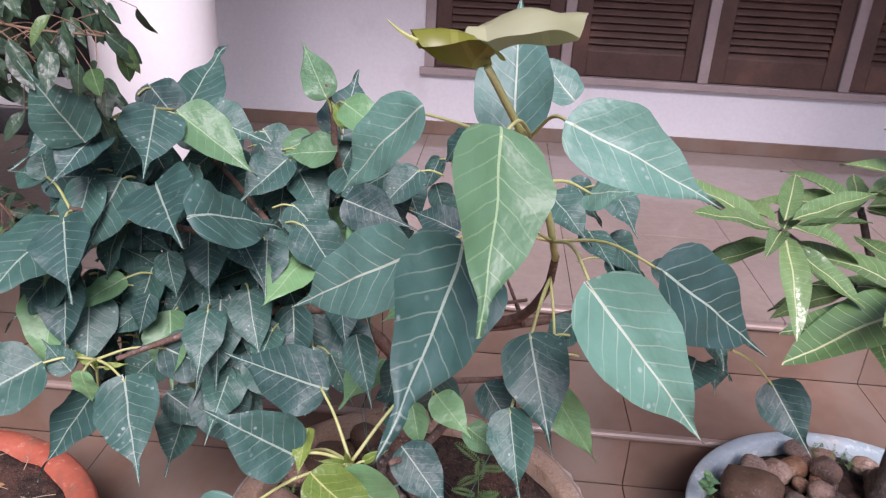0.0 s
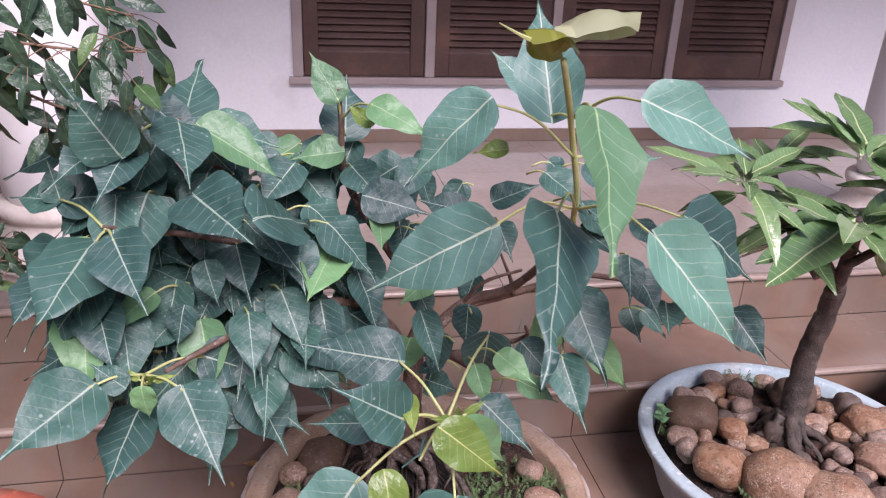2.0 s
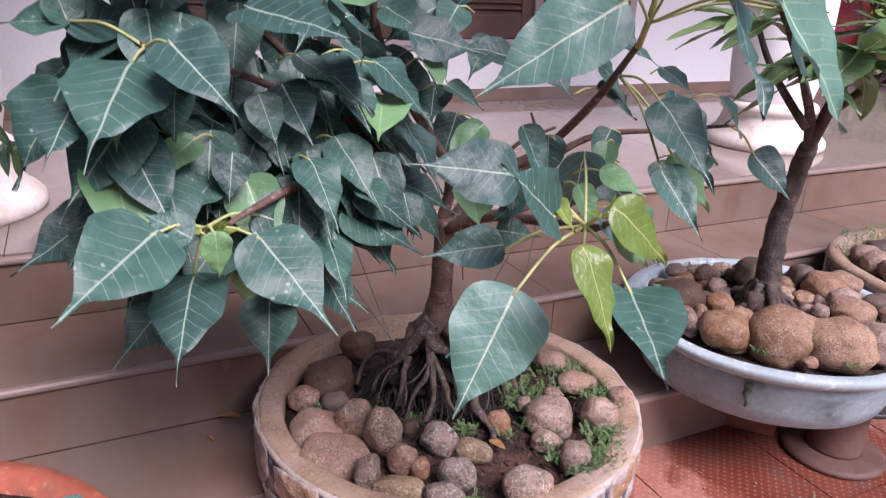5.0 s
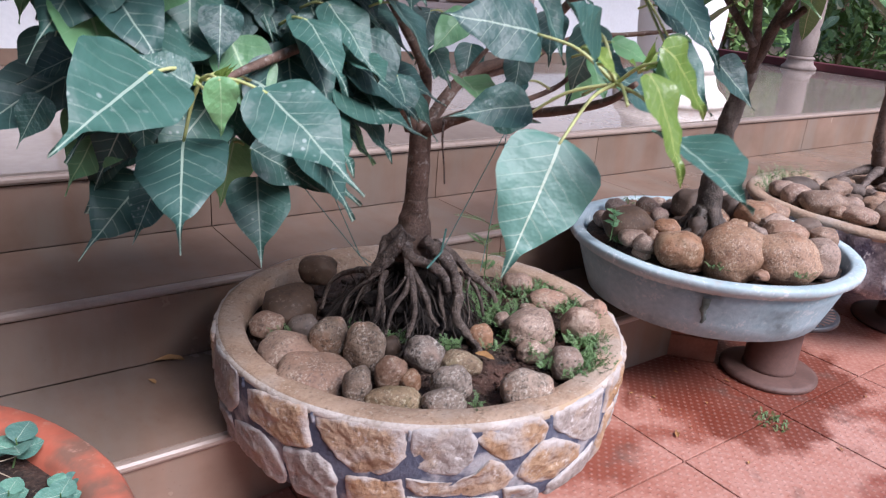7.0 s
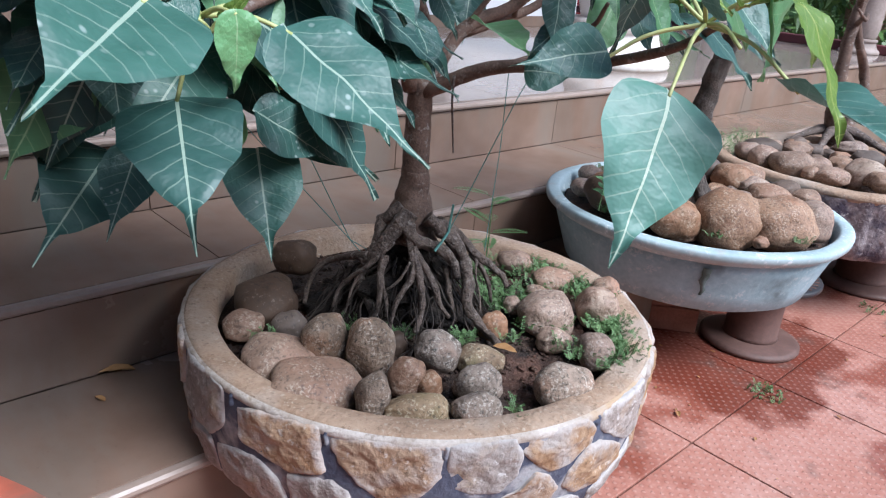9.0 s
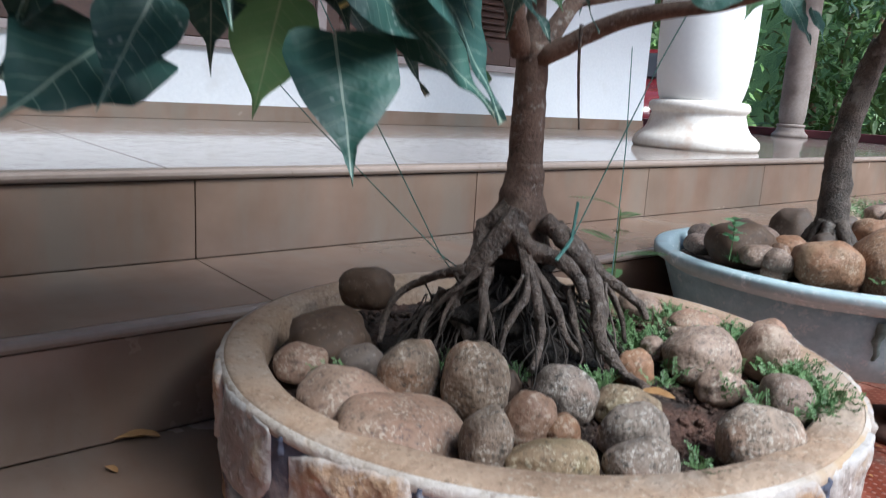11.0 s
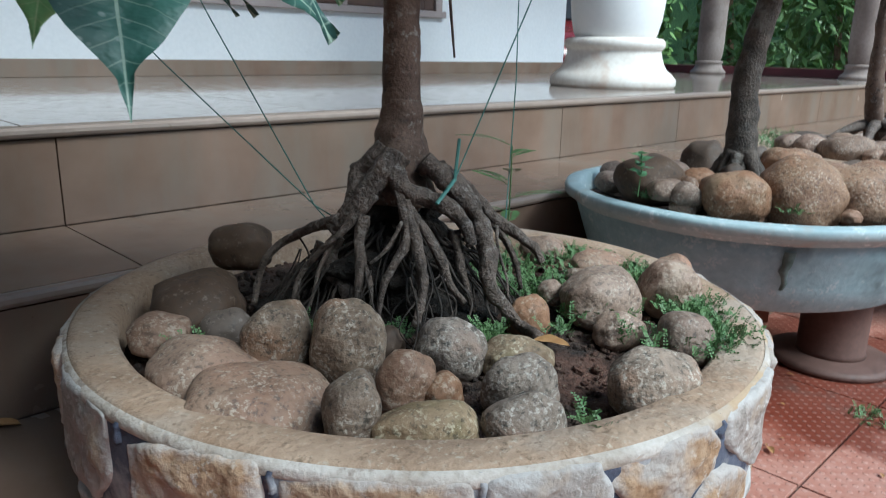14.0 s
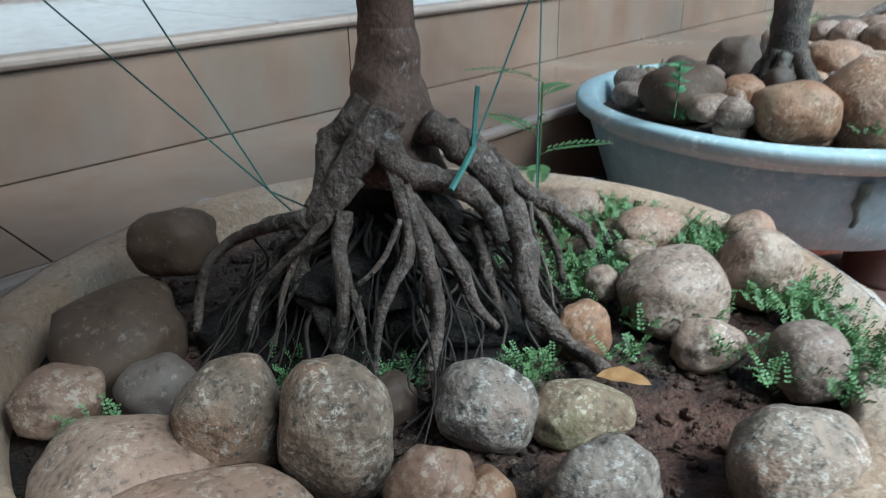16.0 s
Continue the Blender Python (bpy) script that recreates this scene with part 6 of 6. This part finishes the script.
for x, y, r, c in ((0.311, -0.741, 0.035, 24), (0.319, -0.81, 0.03, 22), (0.112, -0.96, 0.03, 20), (0.158, -1.0, 0.028, 26), (0.135, -1.02, 0.025, 18), (0.236, -0.93, 0.03, 26), (0.22, -0.748, 0.045, 34), (0.14, -0.78, 0.03, 22), (-0.258, -0.666, 0.012, 9), (-0.007, -0.839, 0.012, 8), (0.053, -0.879, 0.012, 6), (-0.086, -1.02, 0.01, 5), (0.26, -0.68, 0.04, 26), (0.18, -0.66, 0.04, 24), (0.155, -0.89, 0.02, 12), (0.225, -0.95, 0.03, 24), (0.20, -0.985, 0.03, 26), (0.16, -1.012, 0.025, 22), (0.16, -0.73, 0.04, 30), (0.14, -0.785, 0.03, 20), (0.19, -0.80, 0.025, 16), (0.11, -0.86, 0.015, 8), (-0.078, -0.764, 0.02, 10), (-0.015, -0.836, 0.018, 10), (-0.125, -0.71, 0.018, 8), (0.30, -0.86, 0.03, 18), (0.245, -0.932, 0.03, 22), (0.18, -1.015, 0.025, 20), (0.294, -0.805, 0.03, 20), (0.186, -0.82, 0.025, 14), (0.32, -0.70, 0.03, 18), (0.27, -0.88, 0.03, 20)):
    fern_clump(x, y, 0.352, r, c)
for x, y, r, c in ((0.668, -0.629, 0.02, 12), (0.75, -0.86, 0.02, 12), (0.90, -0.98, 0.025, 16), (1.15, -0.85, 0.03, 14), (0.98, -0.42, 0.04, 24), (1.02, -0.98, 0.02, 12)):
    fern_clump(x, y, 0.385, r, c)
for x, y, r, c in ((1.55, -0.52, 0.06, 40), (1.68, -0.44, 0.06, 36), (1.8, -0.42, 0.05, 24)):
    fern_clump(x, y, 0.40, r, c, height=0.05)
for x, y, r, c in ((0.887, -1.006, 0.035, 22), (0.26, -1.06, 0.04, 26), (1.656, -0.99, 0.03, 14)):
    fern_clump(x, y, 0.0, r, c, "low green weeds growing in the joints of the red tiles", height=0.02)


def seedling(x, y, z, height, leaves, size, label, material_shapes, lean=(0.0, 0.0)):
    host = tagged(empty("seedling", x, y, z), label, "plant")
    top = Vector((lean[0], lean[1], height))
    part("stem", tube([(0, 0, -0.01), top * 0.5 + Vector((0.004, 0, 0)), top], 0.0014, 0.0008, 5, 4), FERN, host)
    for k in range(leaves):
        a = k * 2.4
        c = top * (0.4 + 0.6 * k / leaves)
        d = Vector((math.cos(a), math.sin(a), 0.35))
        placed("leaf", material_shapes[k % len(material_shapes)], host, leaf_pose(c, c + d * size, (0, -0.3, 1), 1.3))
    return host


seedling(0.64, -0.62, 0.40, 0.075, 8, 0.024, "small weed with round leaves among the stones", [SHAPES["m"][1]])
ROUND = [blade_mesh("leaf", PEEPAL_LIGHT, 0.40, f, d, k) for k, (f, d) in enumerate(((0.2, 0.15), (0.1, 0.3), (0.3, 0.1)))]
for dx, dy, h, n, size in ((0.0, 0.0, 0.045, 4, 0.036), (-0.02, -0.085, 0.03, 5, 0.026), (-0.05, -0.06, 0.022, 4, 0.028), (0.03, -0.12, 0.03, 5, 0.028), (-0.1, 0.03, 0.03, 5, 0.026), (-0.14, -0.06, 0.035, 5, 0.03), (0.045, -0.075, 0.012, 3, 0.022), (-0.03, -0.14, 0.03, 5, 0.028), (-0.09, -0.12, 0.03, 5, 0.028), (0.0, -0.17, 0.03, 5, 0.026)):
    seedling(-0.70 + dx, -0.815 + dy, 0.34, h, n, size, "small seedling with pale green leaves in the orange pot", ROUND, (0.01, -0.01))
straw_rng = random.Random(43)
for k in range(46):
    a, q = straw_rng.uniform(-0.8, 1.6), straw_rng.uniform(0.12, 0.35)
    c = Vector((OX + q * math.cos(a), OY + q * math.sin(a), 0.350 + straw_rng.uniform(0, 0.012)))
    d = Vector((straw_rng.uniform(-1, 1), straw_rng.uniform(-1, 1), straw_rng.uniform(-0.1, 0.25))).normalized() * straw_rng.uniform(0.02, 0.05)
    bend = Vector((straw_rng.uniform(-1, 1), straw_rng.uniform(-1, 1), straw_rng.uniform(0, 0.8))) * 0.008
    tagged(part("straw", tube([c - d, c + bend, c + d], 0.0011, 0.0006, 5, 4), STRAW, None), "thin pale dry stalk lying on the soil of the orange pot", "straw", "dry stalks in the orange pot")


def pinnate_weed(x, y, z, height, fronds, label):
    """A thin stem with feathery fronds, each a row of paired narrow leaflets."""
    host = tagged(empty("weed", x, y, z), label, "plant")
    part("stem", tube([(0, 0, -0.02), (0.006, 0.0, height * 0.5), (0.002, -0.004, height)], 0.0013, 0.0009, 5, 4), FERN, host)
    for k in range(fronds):
        a = 0.6 + 2.4 * k
        base = Vector((0.004, 0, height * (0.35 + 0.65 * (k + 1) / fronds)))
        d = Vector((math.cos(a), math.sin(a), 0.25)).normalized()
        side = d.cross(Vector((0, 0, 1))).normalized()
        ln = 0.062 * (0.8 + 0.4 * pr.random())
        bm = tube([base, base + d * ln * 0.5 + Vector((0, 0, 0.004)), base + d * ln - Vector((0, 0, 0.006))], 0.0006, 0.0003, 4, 3)
        for i in range(11):
            q = (i + 1.5) / 12.5
            p = base + d * ln * q + Vector((0, 0, 0.004 - 0.010 * q * q))
            w = 0.0125 * math.sin(math.pi * (0.15 + 0.8 * q)) + 0.002
            for sg in (-1, 1):
                out = (side * sg + d * 0.35).normalized()
                bm.faces.new([bm.verts.new(p + out * w * e + d * w * g) for e, g in ((0.05, 0.0), (0.5, 0.26), (1.0, 0.10), (0.5, -0.16))])
        part("frond", bm, FERN, host)
    return host


pinnate_weed(0.15, -0.72, 0.345, 0.185, 7, "thin feathery green weed growing beside the roots")


def dry_leaf(x, y, z, size, turn, label="small dry brown fallen leaf"):
    ob = placed("dry_leaf", dry_mesh, None, pose(x, y, z, 8, 5, turn) @ Matrix.Diagonal((size, size, size, 1)))
    return tagged(ob, label, "leaf", "fallen leaves")


dry_mesh = blade_mesh("dry_leaf", DRY, 0.22, 0.5, 0.1, 4)
dry_leaf(-0.34, -0.35, 0.174, 0.06, 70)
dry_leaf(-0.417, -0.416, 0.172, 0.025, 20)
dry_leaf(0.636, -0.915, 0.004, 0.025, 130)
dry_leaf(0.02, -0.875, 0.352, 0.04, 200)
for k in range(26):
    a, q = pr.uniform(0, 6.28), 0.31 * math.sqrt(pr.random())
    dry_leaf(OX + q * math.cos(a), OY + q * math.sin(a), 0.334, pr.uniform(0.02, 0.05), pr.uniform(0, 360), "dry leaf litter lying on the soil of the orange pot")
for k in range(40):
    dry_leaf(pr.uniform(0.4, 1.6), pr.uniform(-1.6, -0.7), 0.003, pr.uniform(0.006, 0.016), pr.uniform(0, 360), "tiny dry leaf fragment lying on the red tiles")


# ---- far end of the porch and garden ----
kerb = tagged(part("maroon_kerb", box(5.0, 5.12, -0.02, 4.5, 3 * RISE, 3 * RISE + 0.06, 0.006), MAROON, None), "low maroon painted kerb along the end of the porch", "kerb", kind="structure")
column(4.94, 1.393, 0.1, "thin weathered grey porch column with a moulded base", GREYCOL)
column(4.94, 0.324, 0.1, "thin weathered grey porch column with a moulded base", GREYCOL)
for y in (1.14, 1.08, 1.02, 0.96, 0.90):
    tub = tagged(empty("flower_pot", 5.32, y, -0.03), "small white flower pot standing beyond the porch kerb", "pot", "white pots beyond the kerb")
    part("body", lathe([(0.017, 0.52), (0.019, 0.523), (0.024, 0.56), (0.025, 0.575), (0.022, 0.575), (0.020, 0.555)], 20, caps=(True, False)), WHITE, tub, "", True)
    part("stand", box(-0.022, 0.022, -0.022, 0.022, 0.0, 0.52, 0.004), GREYCOL, tub, "grey plinth")
gr = random.Random(91)


def shrub(x, y, rx, ry, z0, z1, count, size, shapes_, label, name="shrub"):
    """Garden shrub: stems and one mesh of many narrow leaves, thinner towards its outline."""
    host = tagged(empty(name, x, y, 0), label, "shrub")
    for k in range(7):
        a = gr.uniform(0, 6.28)
        part("stem", tube([(0.1 * math.cos(a), 0.1 * math.sin(a), 0), (0.3 * rx * math.cos(a), 0.3 * ry * math.sin(a), z1 * 0.5), (0.7 * rx * math.cos(a), 0.7 * ry * math.sin(a), z1 * 0.92)], 0.03, 0.01, 6, 3), TWIG, host)
    bm = bmesh.new()
    for k in range(count):
        a, q = gr.uniform(0, 6.28), math.sqrt(gr.random())
        zz = gr.uniform(z0, z1)
        bulge = 0.65 + 0.35 * noise.noise((math.cos(a) * 2 + x, math.sin(a) * 2, zz * 1.4))
        c = Vector((rx * q * bulge * math.cos(a), ry * q * bulge * math.sin(a), zz))
        d = Vector((gr.uniform(-1, 1), gr.uniform(-1, 1), gr.uniform(-1.2, 0.3))).normalized()
        s = d.cross(Vector((gr.uniform(-1, 1), gr.uniform(-1, 1), 1))).normalized()
        ln = size * gr.uniform(0.6, 1.2)
        pts = (c, c + d * ln * 0.35 + s * ln * shapes_, c + d * ln, c + d * ln * 0.35 - s * ln * shapes_)
        bm.faces.new([bm.verts.new(p) for p in pts])
    part("foliage", bm, BUSH, host, "dense narrow green leaves")
    return host


shrub(6.6, 0.9, 0.9, 1.0, 0.3, 2.8, 2600, 0.20, 0.12, "tall garden shrub with drooping narrow green leaves")
shrub(7.4, 2.2, 1.1, 1.0, 0.1, 3.0, 2600, 0.20, 0.13, "tall garden shrub with drooping narrow green leaves")
shrub(8.5, 4.6, 1.4, 1.3, 0.1, 3.2, 2400, 0.20, 0.2, "leafy dark green garden bush")
shrub(10.5, 7.5, 2.0, 2.0, 0.1, 4.2, 2600, 0.28, 0.22, "leafy dark green garden bush")
shrub(8.2, -1.4, 1.2, 1.2, 0.1, 2.6, 2200, 0.18, 0.2, "leafy garden bush beside the porch")
shrub(13.0, 2.0, 2.2, 3.0, 0.1, 4.8, 2600, 0.32, 0.22, "leafy dark green garden bush")
tagged(part("backdrop", box(17, 17.2, -14, 24, -0.03, 7), BUSH, None), "dark line of garden trees in the distance", "trees", kind="structure")


def car(x, y, turn):
    host = tagged(empty("car", x, y, -0.03), "dark red parked car seen behind the porch columns", "car")
    host.rotation_euler = (0, 0, radians(turn))
    prof = [(-1.9, 0.28), (-1.95, 0.55), (-1.85, 0.80), (-1.2, 0.92), (-0.7, 0.96), (-0.2, 1.38), (0.9, 1.42), (1.55, 1.0), (1.9, 0.95), (1.98, 0.6), (1.9, 0.28)]
    bm = bmesh.new()
    left = [bm.verts.new((px, -0.78 + (0.14 if pz > 1 else 0), pz)) for px, pz in prof]
    right = [bm.verts.new((px, 0.78 - (0.14 if pz > 1 else 0), pz)) for px, pz in prof]
    bm.faces.new(left[::-1])
    bm.faces.new(right)
    for i in range(len(prof)):
        j = (i + 1) % len(prof)
        bm.faces.new((left[i], left[j], right[j], right[i]))
    bmesh.ops.recalc_face_normals(bm, faces=bm.faces[:])
    bmesh.ops.bevel(bm, geom=bm.edges[:], offset=0.05, segments=2, affect="EDGES")
    part("body", bm, CARPAINT, host, "", True)
    part("windscreen", box(-0.66, -0.24, -0.58, 0.58, 1.0, 1.02), BLACKPL, host).matrix_basis = pose(-0.03, 0, 0.0) @ pose(-0.45, 0, 1.18, 0, -42, 0) @ pose(0.45, 0, -1.01)
    for sy in (-0.55, 0.55):
        lamp = part("headlight", lathe([(0.11, 0), (0.115, 0.03), (0.09, 0.05), (0.02, 0.06)], 20), WHITE, host, "round white headlight", True)
        lamp.matrix_basis = pose(-1.9, sy, 0.68, 0, -90, 0)
    for sx in (-1.25, 1.25):
        for sy in (-0.76, 0.76):
            w = part("wheel", lathe([(0.12, -0.08), (0.29, -0.09), (0.31, -0.06), (0.31, 0.06), (0.29, 0.09), (0.12, 0.08)], 28), BLACKPL, host, "", True)
            w.matrix_basis = pose(sx, sy, 0.31, 90, 0, 0)
    return host


car(6.95, 4.45, 32)
